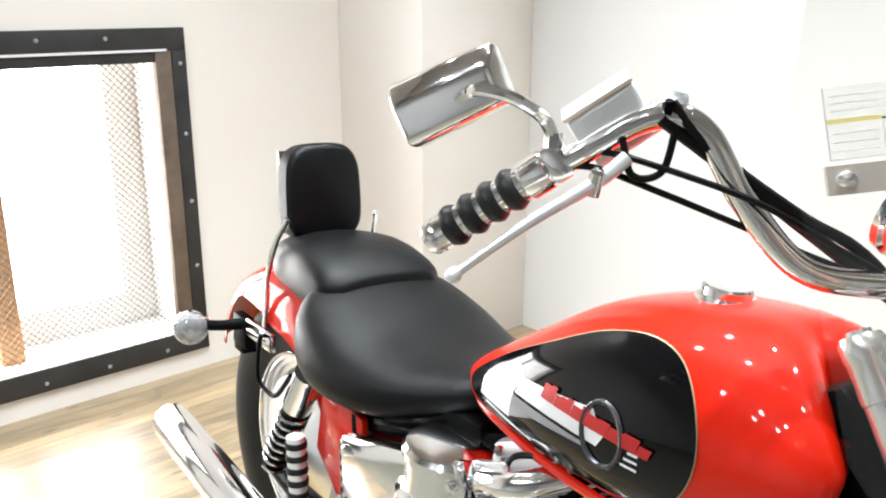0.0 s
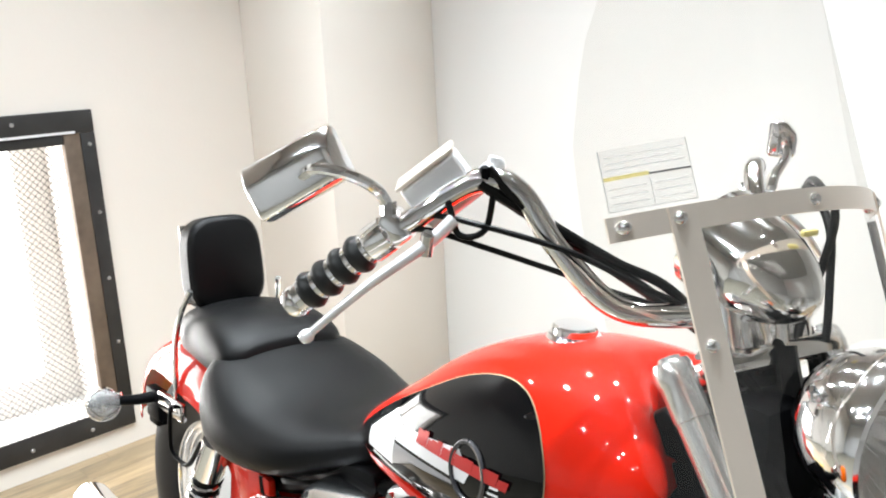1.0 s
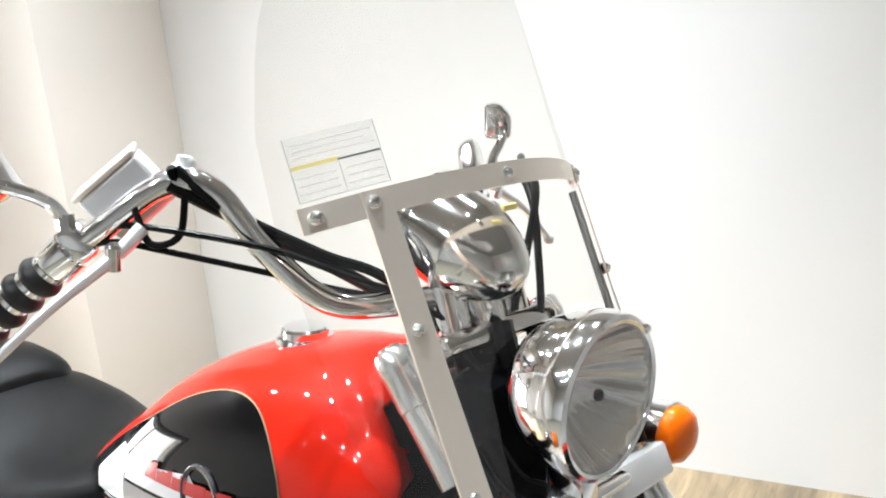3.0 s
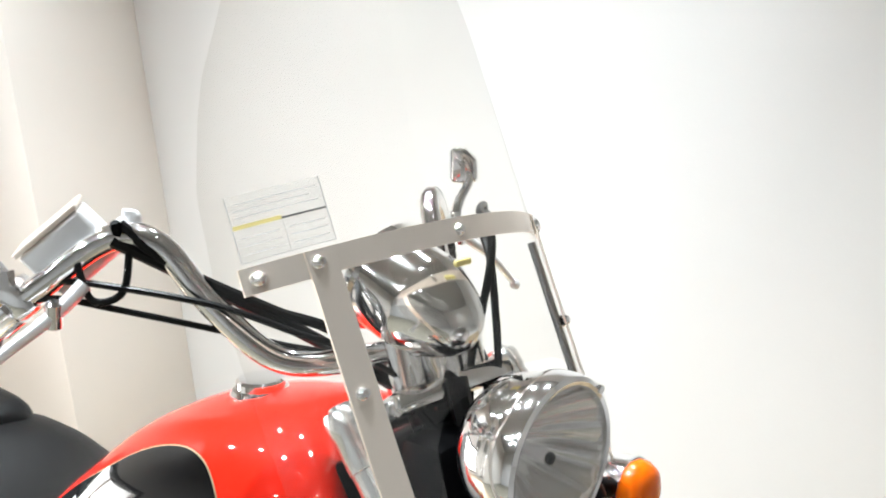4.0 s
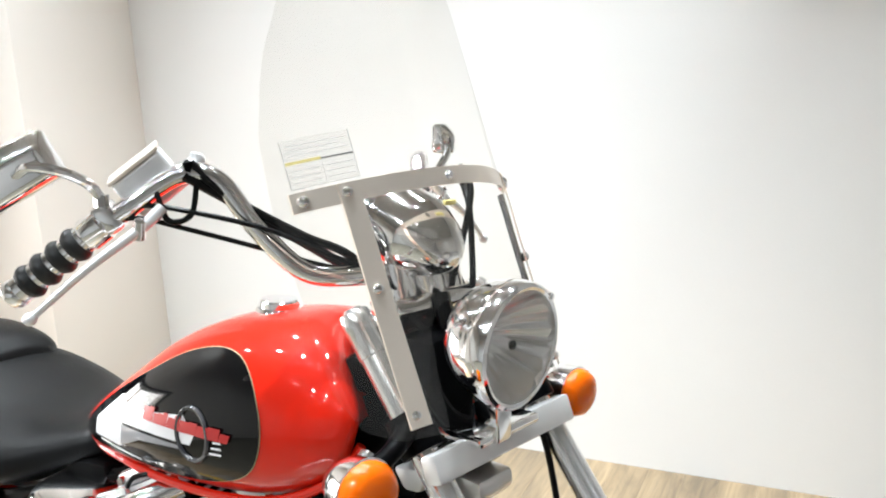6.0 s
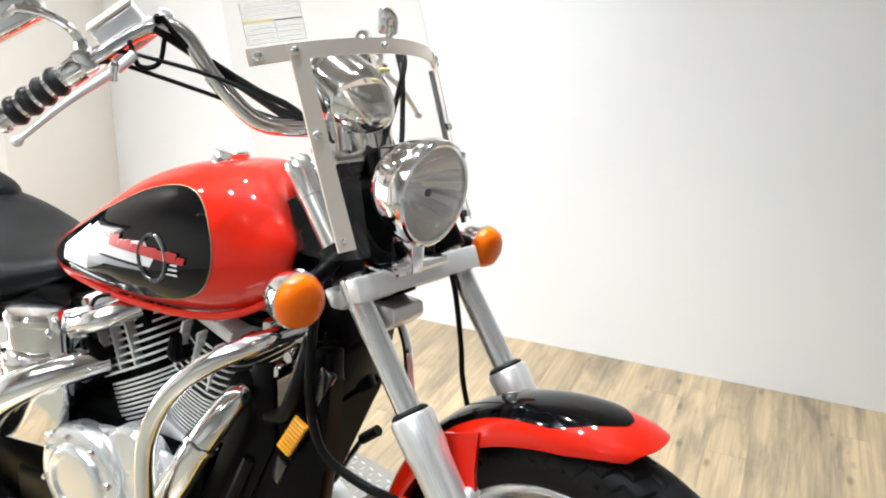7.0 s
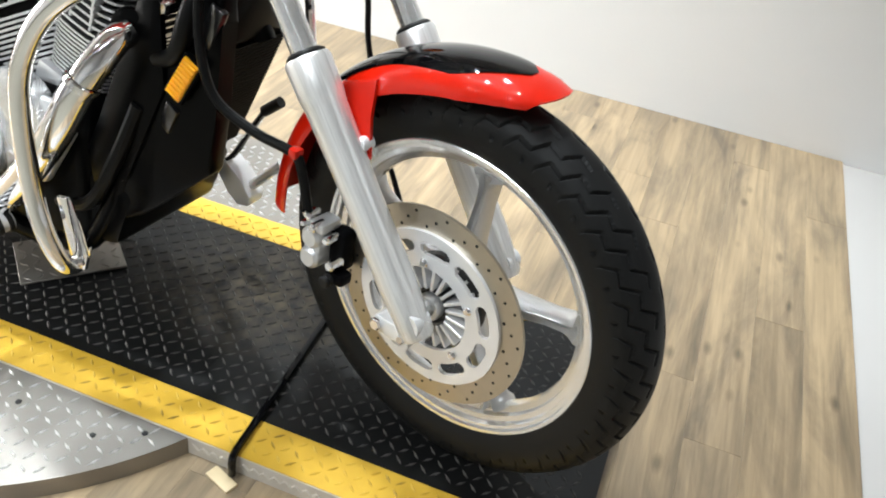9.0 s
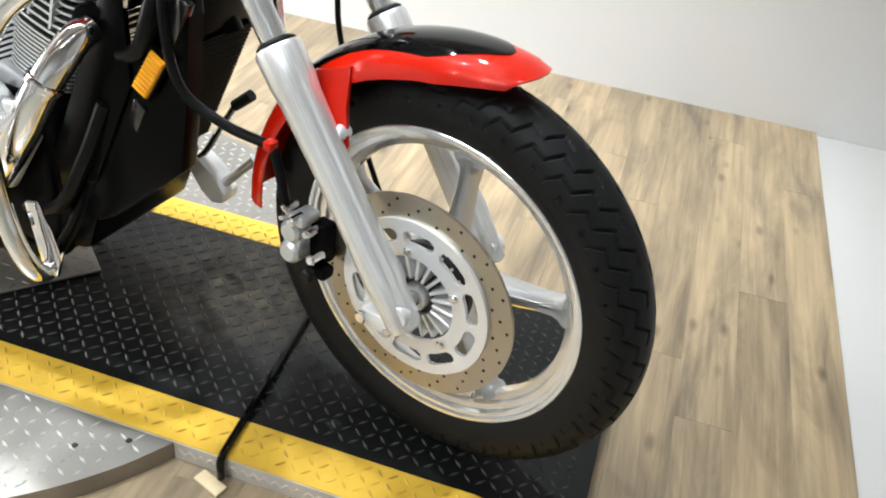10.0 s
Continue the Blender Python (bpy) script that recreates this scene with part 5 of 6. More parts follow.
cpart("bag_guard", tubem([(-1.62, -0.135, 0.60), (-1.588, -0.15, 0.607), (-1.592, -0.152, 0.56), (-1.593, -0.15, 0.518), (-1.555, -0.15, 0.508), (-1.508, -0.15, 0.517), (-1.448, -0.15, 0.581)], 0.005, 8), M_SATIN_BLACK, None, "black saddlebag guard rod")

# ---- rear wheel, fender, lights ----
RC = Vector((-1.585, 0, 0.352))
rwheel, RWM = wheel("rear_wheel", CHM, RC, 0.327, 0.20, 0.082, 5, "rear wheel with silver cast spokes", False)
part("wheel_disc", lathem([(0.03, 0.075), (0.10, 0.07), (0.15, 0.062), (0.152, 0.05), (0.1, 0.05), (0.03, 0.06)], YAX, 40, True), M_ALU, rwheel, "", RWM)


def rfender(u, v):
    a = 15 + 145 * u
    w = 2 * v - 1
    half = 0.112 - 0.025 * max(0, u - 0.7) / 0.3
    r = 0.375 + 0.03 * u - float(np.interp(a, (95, 125), (0.125, 0.05))) * (1 - math.cos(abs(w) * math.pi / 2)) ** 1.3
    return Vector((RC.x + r * math.cos(radians(a)), half * math.sin(abs(w) * math.pi / 2) * (1 if w > 0 else -1), RC.z + r * math.sin(radians(a))))


cpart("rear_fender", grid_sheet(40, 17, rfender, 0.003), M_RED, None, "glossy red rear fender")
signal(CHM, (-1.80, -0.215, 0.572), (1, -0.15, 0.0), (-1.74, -0.11, 0.585), M_CLEAR_LENS, "clear round rear turn signal", 0.036)
signal(CHM, (-1.80, 0.215, 0.572), (1, 0.15, 0.0), (-1.74, 0.11, 0.585), M_CLEAR_LENS, "clear round rear turn signal", 0.036)
cpart("signal_bracket", boxm((-1.79, -0.125, 0.53), (-1.72, -0.10, 0.60), 0.006), M_PLASTIC)
cpart("plate_light", boxm((-1.82, -0.11, 0.50), (-1.77, -0.07, 0.56), 0.006), M_PLASTIC)
cpart("tail_light", lathem([(0, 0.03), (0.02, 0.028), (0.032, 0.012), (0.034, 0), (0.034, -0.02), (0, -0.02)], axis_frame((-1.93, 0, 0.60), (-0.9, 0, 0.3)), 24), M_RED_DECAL)

# ---- frame ----
bm = bmesh.new()
for s in (-1, 1):
    tube(bm, [(-0.42, 0.05 * s, 0.72), (-0.44, 0.08 * s, 0.62), (-0.53, 0.11 * s, 0.40), (-0.60, 0.12 * s, 0.24), (-0.66, 0.125 * s, 0.19), (-0.80, 0.13 * s, 0.18), (-1.10, 0.13 * s, 0.2), (-1.25, 0.12 * s, 0.27)], 0.018, 12)
    tube(bm, [(-0.46, 0.04 * s, 0.70), (-0.8, 0.06 * s, 0.69), (-1.0, 0.09 * s, 0.64), (-1.25, 0.10 * s, 0.56), (-1.40, 0.10 * s, 0.57)], 0.014, 10)
    tube(bm, [(-1.25, 0.115 * s, 0.58), (-1.22, 0.12 * s, 0.42), (-1.25, 0.12 * s, 0.28)], 0.017, 10)
tube(bm, [(-0.385, 0, 0.60), (-0.45, 0, 0.72)], 0.032, 14)
cpart("frame", bm, M_SATIN_BLACK, None, "black tubular steel frame")
cpart("steering_head", prism([(-0.525, 0.885), (-0.47, 0.925), (-0.43, 0.90), (-0.38, 0.78), (-0.36, 0.70), (-0.46, 0.68), (-0.53, 0.74)], -0.072, 0.072, 0.012), M_SATIN_BLACK, None, "black steering head cover")
cpart("swingarm", tubem([(-1.22, -0.12, 0.33), (-1.45, -0.12, 0.32), (-1.60, -0.115, 0.322)], [0.024, 0.022, 0.018], 12), M_SATIN_BLACK)
shock = cpart("shock_absorber", tubem([(-1.40, -0.135, 0.60), (-1.44, -0.14, 0.52)], 0.03, 16), M_CHROME, None, "rear shock absorber with chrome cover")
cpart("spring", tubem([(-1.44, -0.14, 0.52), (-1.53, -0.14, 0.36)], 0.024, 14), M_SATIN_BLACK, shock)
bm = bmesh.new()
coil = []
for k in range(8 * 12 + 1):
    a = 2 * math.pi * k / 12
    q = k / 96
    b0, b1 = Vector((-1.44, -0.14, 0.52)), Vector((-1.53, -0.14, 0.36))
    fm = axis_frame(b0 + (b1 - b0) * q, b1 - b0)
    coil.append(fm @ Vector((0.028 * math.cos(a), 0.028 * math.sin(a), 0)))
tube(bm, coil, 0.004, 6, 1)
cpart("coil", bm, M_CHROME, shock)
cpart("red_side_panel", prism([(-1.22, 0.58), (-1.36, 0.60), (-1.38, 0.46), (-1.30, 0.40), (-1.22, 0.44)], -0.13, -0.115, 0.004), M_RED)

# chrome side cover below the seat
sc = cpart("side_cover", prism([(-0.90, 0.665), (-1.205, 0.575), (-1.22, 0.555), (-1.20, 0.40), (-1.15, 0.37), (-0.93, 0.40), (-0.88, 0.50), (-0.88, 0.64)], -0.178, -0.145, 0.010), M_CHROME, None, "chrome side cover")
for x, z in ((-1.185, 0.555), (-0.905, 0.63), (-0.92, 0.43)):
    cpart("cover_bolt", lathem([(0, 0.006), (0.006, 0.006), (0.010, 0.002), (0.010, -0.004), (0, -0.004)], Matrix.Translation((x, -0.180, z)) @ YAX, 14), M_CHROME, sc)

# folded pegs with ringed rubber


def peg(p0, p1, r=0.019, rings=6, label="ringed rubber foot peg"):
    p0, p1 = Vector(p0), Vector(p1)
    m = axis_frame(p0, p1 - p0)
    L = (p1 - p0).length
    g = cpart("foot_peg", lathem([(0, 0), (r * 0.9, 0), (r * 0.9, L), (0, L)], m, 20), M_ALU, None, label)
    for k in range(rings):
        a = L * (k + 0.1) / rings
        b = L * (k + 0.62) / rings
        cpart("rubber_ring", lathem([(r * 0.8, a), (r * 1.05, a + 0.001), (r * 1.05, b - 0.001), (r * 0.8, b)], m, 20), M_RUBBER, g)
    return g


peg((-1.335, -0.185, 0.37), (-1.345, -0.19, 0.512))
peg((-0.72, -0.20, 0.245), (-0.74, -0.31, 0.235))

# ---- engine ----
cpart("engine", boxm((-0.98, -0.14, 0.19), (-0.60, 0.14, 0.47), 0.03, 3), M_SATIN_BLACK, None, "polished V-twin engine with finned cylinders")


def fin_mesh(hx, hy, t):
    """A fin with a bright machined edge; its faces are coloured dark for shade."""
    bm = bmesh.new()
    pts = []
    for k in range(28):
        a = 2 * math.pi * k / 28
        c, s = math.cos(a), math.sin(a)
        pts.append((hx * math.copysign(abs(c) ** 0.62, c), hy * math.copysign(abs(s) ** 0.5, s)))
    lo = [bm.verts.new((x, y, -t / 2)) for x, y in pts]
    hi = [bm.verts.new((x, y, t / 2)) for x, y in pts]
    bm.faces.new(lo[::-1]), bm.faces.new(hi)
    for k in range(28):
        f = bm.faces.new((lo[k], lo[(k + 1) % 28], hi[(k + 1) % 28], hi[k]))
        f.material_index = 1
    me = bpy.data.meshes.new("fin")
    bmesh.ops.recalc_face_normals(bm, faces=bm.faces[:])
    bm.to_mesh(me)
    bm.free()
    me.materials.append(M_FIN_SHADE)
    me.materials.append(M_FIN)
    return me


# shade between the silver fins, put into the colour of their faces
M_FIN_SHADE = mat("shaded_fin_face", (0.05, 0.05, 0.05), 0.5, 0.4, noise_scale=60, vary=0.3)
FIN_BARREL = fin_mesh(0.084, 0.112, 0.0042)
FIN_HEAD = fin_mesh(0.096, 0.118, 0.0044)
FIN_BARREL_FRONT = fin_mesh(0.064, 0.112, 0.0042)
FIN_HEAD_FRONT = fin_mesh(0.078, 0.118, 0.0045)
# base of the finned part, its top, and the lean of the fins
for (bx, bz), (tx, tz), lean in (((-0.765, 0.470), (-0.825, 0.655), -26), ((-0.660, 0.495), (-0.615, 0.674), 21)):
    rot = Matrix.Rotation(radians(lean), 4, "Y")
    barrel, head = (FIN_BARREL, FIN_HEAD) if lean < 0 else (FIN_BARREL_FRONT, FIN_HEAD_FRONT)
    cw = 0.066 if lean < 0 else 0.048
    axis = Vector((tx - bx, 0, tz - bz))
    em = CHM @ Matrix.Translation((bx, 0, bz)) @ rot
    loc = Matrix.Translation((bx, 0, bz)) @ rot
    inv = loc.inverted()
    bm = bmesh.new()
    ax = inv @ Vector((tx, 0, tz))
    lean_m = Matrix.Identity(4)
    lean_m[0][2] = ax.x / ax.z
    box(bm, (-cw, -0.094, -0.06), (cw, 0.094, ax.z + 0.006), 0.012, 2, lean_m)
    cyl = part("cylinder", bm, M_SATIN_BLACK, bike, "finned silver cylinder", em)
    nb, nh = (11, 8) if lean < 0 else (12, 9)
    for k in range(nb):
        p = ax * (0.47 * k / nb)
        o = new("fin", barrel)
        adopt(o, cyl, em @ Matrix.Translation(p))
    for k in range(nh):
        p = ax * (0.53 + 0.47 * k / (nh - 1))
        o = new("fin", head)
        q = 1 - 0.03 * k
        adopt(o, cyl, em @ Matrix.Translation(p) @ Matrix.Diagonal((q, q, 1, 1)))
    # short ribs that join the fins
    for kx in (-0.045, -0.01, 0.03):
        for k in range(nh - 1):
            p = ax * (0.53 + 0.47 * (k + 0.5) / (nh - 1))
            part("fin_rib", boxm((p.x + kx - 0.0022, -0.114, p.z - 0.0065), (p.x + kx + 0.0022, -0.094, p.z + 0.0065)), M_FIN, cyl, "", em)
    bm = bmesh.new()
    box(bm, (ax.x - cw - 0.02, -0.10, ax.z + 0.006), (ax.x + cw - 0.004, 0.10, ax.z + 0.032), 0.008)
    box(bm, (ax.x - cw - 0.01, -0.106, ax.z + 0.03), (ax.x + cw - 0.03, 0.10, ax.z + 0.058), 0.012)
    part("rocker_cover", bm, M_ALU, cyl, "polished rocker cover", em)
    for kx in (-0.055, 0.01):
        part("cover_bolt", lathem([(0, 0.006), (0.006, 0.006), (0.008, 0.003), (0.008, -0.004), (0, -0.004)], Matrix.Translation((ax.x + kx, -0.107, ax.z + 0.044)) @ YAX, 10), M_CHROME, cyl, "", em)
    part("spark_plug_cap", tubem([(ax.x * 0.8 - 0.03, -0.10, ax.z * 0.72), (ax.x * 0.8 - 0.032, -0.13, ax.z * 0.74), (ax.x * 0.8 - 0.036, -0.138, ax.z * 0.95)], [0.012, 0.014, 0.010], 10), M_PLASTIC, cyl, "", em)
    part("cylinder_base", boxm((-cw - 0.018, -0.112, -0.075), (cw + 0.018, 0.112, -0.012), 0.012), M_ALU, cyl, "polished cylinder base", em)

cpart("spark_lead", tubem([(-0.836, -0.138, 0.625), (-0.845, -0.14, 0.66), (-0.83, -0.14, 0.70), (-0.79, -0.12, 0.712), (-0.75, -0.08, 0.712)], 0.004, 8), M_CABLE)
# clutch cover
cm = Matrix.Translation((-0.842, -0.155, 0.372)) @ YAX @ Matrix.Scale(0.9, 4)
cov = cpart("clutch_cover", lathem([(0.11, -0.01), (0.112, 0.02), (0.106, 0.032), (0.098, 0.036), (0.078, 0.037), (0.074, 0.044), (0.066, 0.049), (0.058, 0.049), (0.052, 0.043), (0.03, 0.044), (0, 0.044)], cm, 56), M_POLISHED, None, "polished round clutch cover")
for k in range(8):
    a = 2 * math.pi * k / 8 + 0.2
    cpart("cover_bolt", lathem([(0, 0.048), (0.005, 0.048), (0.0075, 0.044), (0.0075, 0.034), (0, 0.034)], cm @ Matrix.Translation((0.09 * math.cos(a), 0.09 * math.sin(a), -0.002)), 10), M_CHROME, cov)
cpart("timing_cover", lathem([(0.075, -0.01), (0.076, 0.018), (0.068, 0.026), (0.04, 0.030), (0, 0.030)], Matrix.Translation((-0.735, -0.142, 0.418)) @ YAX, 40), M_POLISHED)
cpart("crankcase_cover", prism([(-0.98, 0.40), (-0.90, 0.455), (-0.80, 0.475), (-0.66, 0.465), (-0.61, 0.42), (-0.68, 0.31), (-0.90, 0.29)], -0.158, -0.14, 0.008), M_CAST)
for x, z in ((-0.93, 0.425), (-0.79, 0.465), (-0.70, 0.452), (-0.645, 0.425), (-0.68, 0.345)):
    cpart("cover_bolt", lathem([(0, 0.008), (0.005, 0.008), (0.0075, 0.005), (0.0075, -0.004), (0, -0.004)], Matrix.Translation((x, -0.159, z)) @ YAX, 10), M_CHROME)

# air cleaner and rear exhaust
bm = lathem([(0.0, 0.150), (0.060, 0.150), (0.074, 0.147), (0.079, 0.141), (0.079, 0.131), (0.074, 0.127), (0.074, 0.082), (0.078, 0.077), (0.086, 0.074), (0.088, 0.066), (0.088, 0.026), (0.082, 0.010), (0.066, 0.0), (0, -0.004)], Matrix.Translation((-0.962, -0.128, 0.510)), 48)
air = cpart("air_cleaner", bm, M_CHROME, None, "two-tier round chrome air cleaner housing")
cpart("air_bracket", prism([(-0.905, 0.662), (-0.838, 0.690), (-0.826, 0.668), (-0.846, 0.628), (-0.888, 0.612)], -0.150, -0.138, 0.004), M_POLISHED, air, "polished bracket plate")
for bx, bz in ((-0.884, 0.636), (-0.842, 0.668)):
    cpart("cover_bolt", lathem([(0, 0.008), (0.005, 0.008), (0.0075, 0.004), (0.0075, 0), (0, 0)], Matrix.Translation((bx, -0.150, bz)) @ YAX, 12), M_CHROME, air)
cpart("intake_duct", tubem([(-0.87, -0.15, 0.645), (-0.81, -0.15, 0.67), (-0.77, -0.10, 0.69)], 0.02, 14), M_CHROME, air)
cpart("rear_header", tubem([(-0.84, -0.11, 0.575), (-0.885, -0.175, 0.565), (-0.95, -0.222, 0.528), (-1.02, -0.226, 0.468), (-1.09, -0.222, 0.38), (-1.20, -0.21, 0.285)], [0.026, 0.028, 0.030, 0.030, 0.029, 0.028], 18), M_CHROME, None, "chrome rear exhaust header")
cpart("front_header", tubem([(-0.512, -0.13, 0.612), (-0.518, -0.155, 0.60), (-0.532, -0.18, 0.567), (-0.556, -0.196, 0.52), (-0.588, -0.20, 0.462), (-0.645, -0.20, 0.382), (-0.707, -0.20, 0.307), (-0.76, -0.20, 0.264), (-0.85, -0.20, 0.238), (-0.95, -0.20, 0.23), (-1.1, -0.20, 0.25), (-1.2, -0.205, 0.268)], [0.020, 0.022, 0.024, 0.025, 0.026, 0.026, 0.026, 0.027, 0.028, 0.029, 0.030, 0.031], 18), M_CHROME, None, "chrome front exhaust pipe with heat shield")
for hp, hd in (((-0.715, -0.20, 0.299), (-0.06, 0, -0.065)), ((-0.545, -0.192, 0.54), (-0.03, -0.015, -0.055))):
    cpart("pipe_clamp", lathem([(0.0262, -0.006), (0.028, -0.004), (0.028, 0.004), (0.0262, 0.006)], axis_frame(hp, hd), 28), M_CHROME)
cpart("header_flange", lathem([(0, -0.008), (0.028, -0.008), (0.032, -0.004), (0.032, 0.004), (0.026, 0.008), (0, 0.008)], axis_frame((-0.51, -0.125, 0.616), (0.3, -0.9, -0.2)), 24), M_SATIN_BLACK)
for z0, z1 in ((0.250, 0.300),):
    m0 = axis_frame((-1.12, -0.205, z0), Vector((-0.80, -0.015, z1 - z0)))
    cpart("muffler", lathem([(0.028, 0.0), (0.034, 0.04), (0.045, 0.12), (0.046, 0.70), (0.045, 0.80), (0.041, 0.815), (0.036, 0.816), (0.036, 0.74), (0, 0.74)], m0, 32), M_CHROME, None, "long chrome slash-cut muffler")

# crash bar on both sides
CB = [(-0.425, -0.07, 0.728), (-0.428, -0.12, 0.731), (-0.444, -0.19, 0.727), (-0.488, -0.232, 0.702), (-0.546, -0.25, 0.648), (-0.589, -0.255, 0.57), (-0.602, -0.255, 0.49), (-0.602, -0.25, 0.375), (-0.588, -0.245, 0.29), (-0.576, -0.225, 0.228), (-0.592, -0.18, 0.208), (-0.64, -0.12, 0.215)]
for s in (-1, 1):
    run = CB if s < 0 else CB[:8] + [(-0.59, -0.18, 0.33), (-0.58, -0.11, 0.32)]
    cpart("crash_bar", tubem([(x, -y if s > 0 else y, z) for x, y, z in run], 0.0155, 18), M_CHROME, None, "bent chrome crash bar")
for s in (-1, 1):
    cpart("bar_mount", lathem([(0, -0.014), (0.022, -0.014), (0.024, -0.008), (0.024, 0.008), (0.02, 0.014), (0, 0.014)], axis_frame((-0.426, 0.098 * s, 0.730), (0.05, 0.9 * s, 0.05)), 20), M_CHROME)

# black frame gusset behind the header
cpart("frame_gusset", prism([(-0.455, 0.675), (-0.495, 0.665), (-0.56, 0.50), (-0.61, 0.39), (-0.60, 0.33), (-0.53, 0.36), (-0.45, 0.54)], -0.132, -0.12, 0.004), M_SATIN_BLACK)
# radiator with black cowl, reflector
rad = cpart("radiator_cowl", prism([(-0.385, 0.715), (-0.353, 0.715), (-0.353, 0.66), (-0.362, 0.52), (-0.370, 0.425), (-0.504, 0.303), (-0.60, 0.25), (-0.585, 0.32), (-0.47, 0.54)], -0.125, -0.09, 0.006), M_SATIN_BLACK, None, "black radiator cowl with glossy trim")
cpart("radiator_shroud", prism([(-0.385, 0.715), (-0.356, 0.70), (-0.37, 0.62), (-0.448, 0.43), (-0.535, 0.29), (-0.60, 0.255), (-0.585, 0.32), (-0.47, 0.54)], -0.0895, 0.06, 0.005), M_SATIN_BLACK, rad)
bm = bmesh.new()
for k in range(34):
    q = k / 33
    p = Vector((-0.378 - 0.085 * q, 0, 0.61 - 0.205 * q))
    box(bm, (p.x, -0.085, p.z), (p.x + 0.012, 0.05, p.z + 0.003))
tagged(cpart("radiator_core", bm, M_SATIN_BLACK, rad), kind="stuff")
# trim plates, their tilt added to throw a sheen of lamplight off the cowl
for cx, cz, ln in ((-0.372, 0.655, 0.034), (-0.448, 0.495, 0.024)):
    up = Vector((0.42, -0.10, 0.90)).normalized()
    nn = Vector((0.10, -0.80, 0.55))
    nn = (nn - up * nn.dot(up)).normalized()
    sd = up.cross(nn)
    tm = Matrix(((sd.x, nn.x, up.x, cx), (sd.y, nn.y, up.y, -0.124), (sd.z, nn.z, up.z, cz), (0, 0, 0, 1)))
    cpart("cowl_trim", boxm((-0.013, -0.010, -ln), (0.013, 0.004, ln), 0.003, 2, tm), M_SHEEN, rad, "glossy black trim, tilted to catch the lamps")
refl_m = Matrix.Translation((-0.409, -0.138, 0.572)) @ Matrix.Rotation(radians(30), 4, "Y")
refl = cpart("side_reflector", boxm((-0.014, -0.006, -0.036), (0.014, 0.004, 0.036), 0.003, 2, Matrix.Translation((-0.409, -0.138, 0.572)) @ Matrix.Rotation(radians(30), 4, "Y")), M_AMBER, None, "amber side reflector in a black frame")
for k in range(9):
    cpart("lens_rib", boxm((-0.0125, -0.0085, -0.033 + 0.0075 * k), (0.0125, -0.0055, -0.0285 + 0.0075 * k), 0.001, 1, refl_m), M_AMBER, refl)
cpart("reflector_frame", boxm((-0.018, -0.002, -0.040), (0.018, 0.008, 0.040), 0.003, 2, Matrix.Translation((-0.409, -0.139, 0.572)) @ Matrix.Rotation(radians(30), 4, "Y")), M_PLASTIC, refl)
for k, (x, z) in enumerate(((-0.43, 0.69), (-0.455, 0.66), (-0.50, 0.60), (-0.47, 0.73), (-0.52, 0.69))):
    cpart("engine_mount", lathem([(0, 0.012), (0.008, 0.012), (0.012, 0.006), (0.012, -0.02), (0, -0.02)], Matrix.Translation((x, -0.118, z)) @ YAX, 10), M_CHROME)
cpart("coolant_hose", tubem([(-0.40, -0.11, 0.72), (-0.405, -0.135, 0.66), (-0.43, -0.13, 0.60), (-0.47, -0.12, 0.58)], 0.014, 12), M_CABLE)
cpart("engine_hose", tubem([(-0.50, -0.13, 0.50), (-0.54, -0.14, 0.40), (-0.60, -0.14, 0.30), (-0.68, -0.13, 0.27)], 0.012, 10), M_CABLE)
cpart("under_engine", prism([(-0.52, 0.33), (-0.56, 0.22), (-0.95, 0.17), (-1.1, 0.18), (-1.1, 0.30), (-0.6, 0.36)], -0.13, 0.13, 0.015), M_SATIN_BLACK)
cpart("bar_bracket", prism([(-0.605, 0.335), (-0.578, 0.34), (-0.548, 0.24), (-0.556, 0.212), (-0.582, 0.215)], -0.205, -0.196, 0.003), M_CHROME, None, "flat chrome crash bar bracket")
cpart("bracket_bolt", lathem([(0, 0.008), (0.007, 0.008), (0.01, 0.004), (0.01, 0), (0, 0)], Matrix.Translation((-0.563, -0.205, 0.23)) @ YAX, 12), M_CHROME)
cpart("shift_lever", tubem([(-0.60, 0.16, 0.25), (-0.567, 0.19, 0.272), (-0.53, 0.20, 0.34), (-0.50, 0.20, 0.39)], 0.007, 10), M_CHROME)
cpart("shift_rubber", tubem([(-0.502, 0.20, 0.388), (-0.466, 0.20, 0.418)], 0.011, 12), M_RUBBER)
stand = cpart("side_stand", prism([(-0.605, 0.255), (-0.575, 0.270), (-0.535, 0.240), (-0.510, 0.205), (-0.514, 0.184), (-0.540, 0.180), (-0.562, 0.20)], 0.176, 0.226, 0.004), M_STAND, None, "pale silver side stand bracket")
cpart("stand_rod", tubem([(-0.545, 0.20, 0.20), (-0.518, 0.20, 0.226), (-0.455, 0.20, 0.292)], 0.010, 12), M_ALU, stand)
cpart("gearbox", boxm((-1.20, -0.125, 0.20), (-0.95, 0.125, 0.50), 0.02, 2), M_SATIN_BLACK)

# ---- the ramp: steel runway across a round turntable ----
RY0, RY1, RX0, RX1 = -0.196, 0.420, -1.93, 0.336
DM = Matrix.Translation((0, 0, DECK_Z))
LF = FLOOR_Z - DECK_Z
ramp = empty("ramp", Matrix.Translation((-0.9, 0.14, FLOOR_Z)), label="steel runway of black checker plate with worn yellow edges", category="ramp")


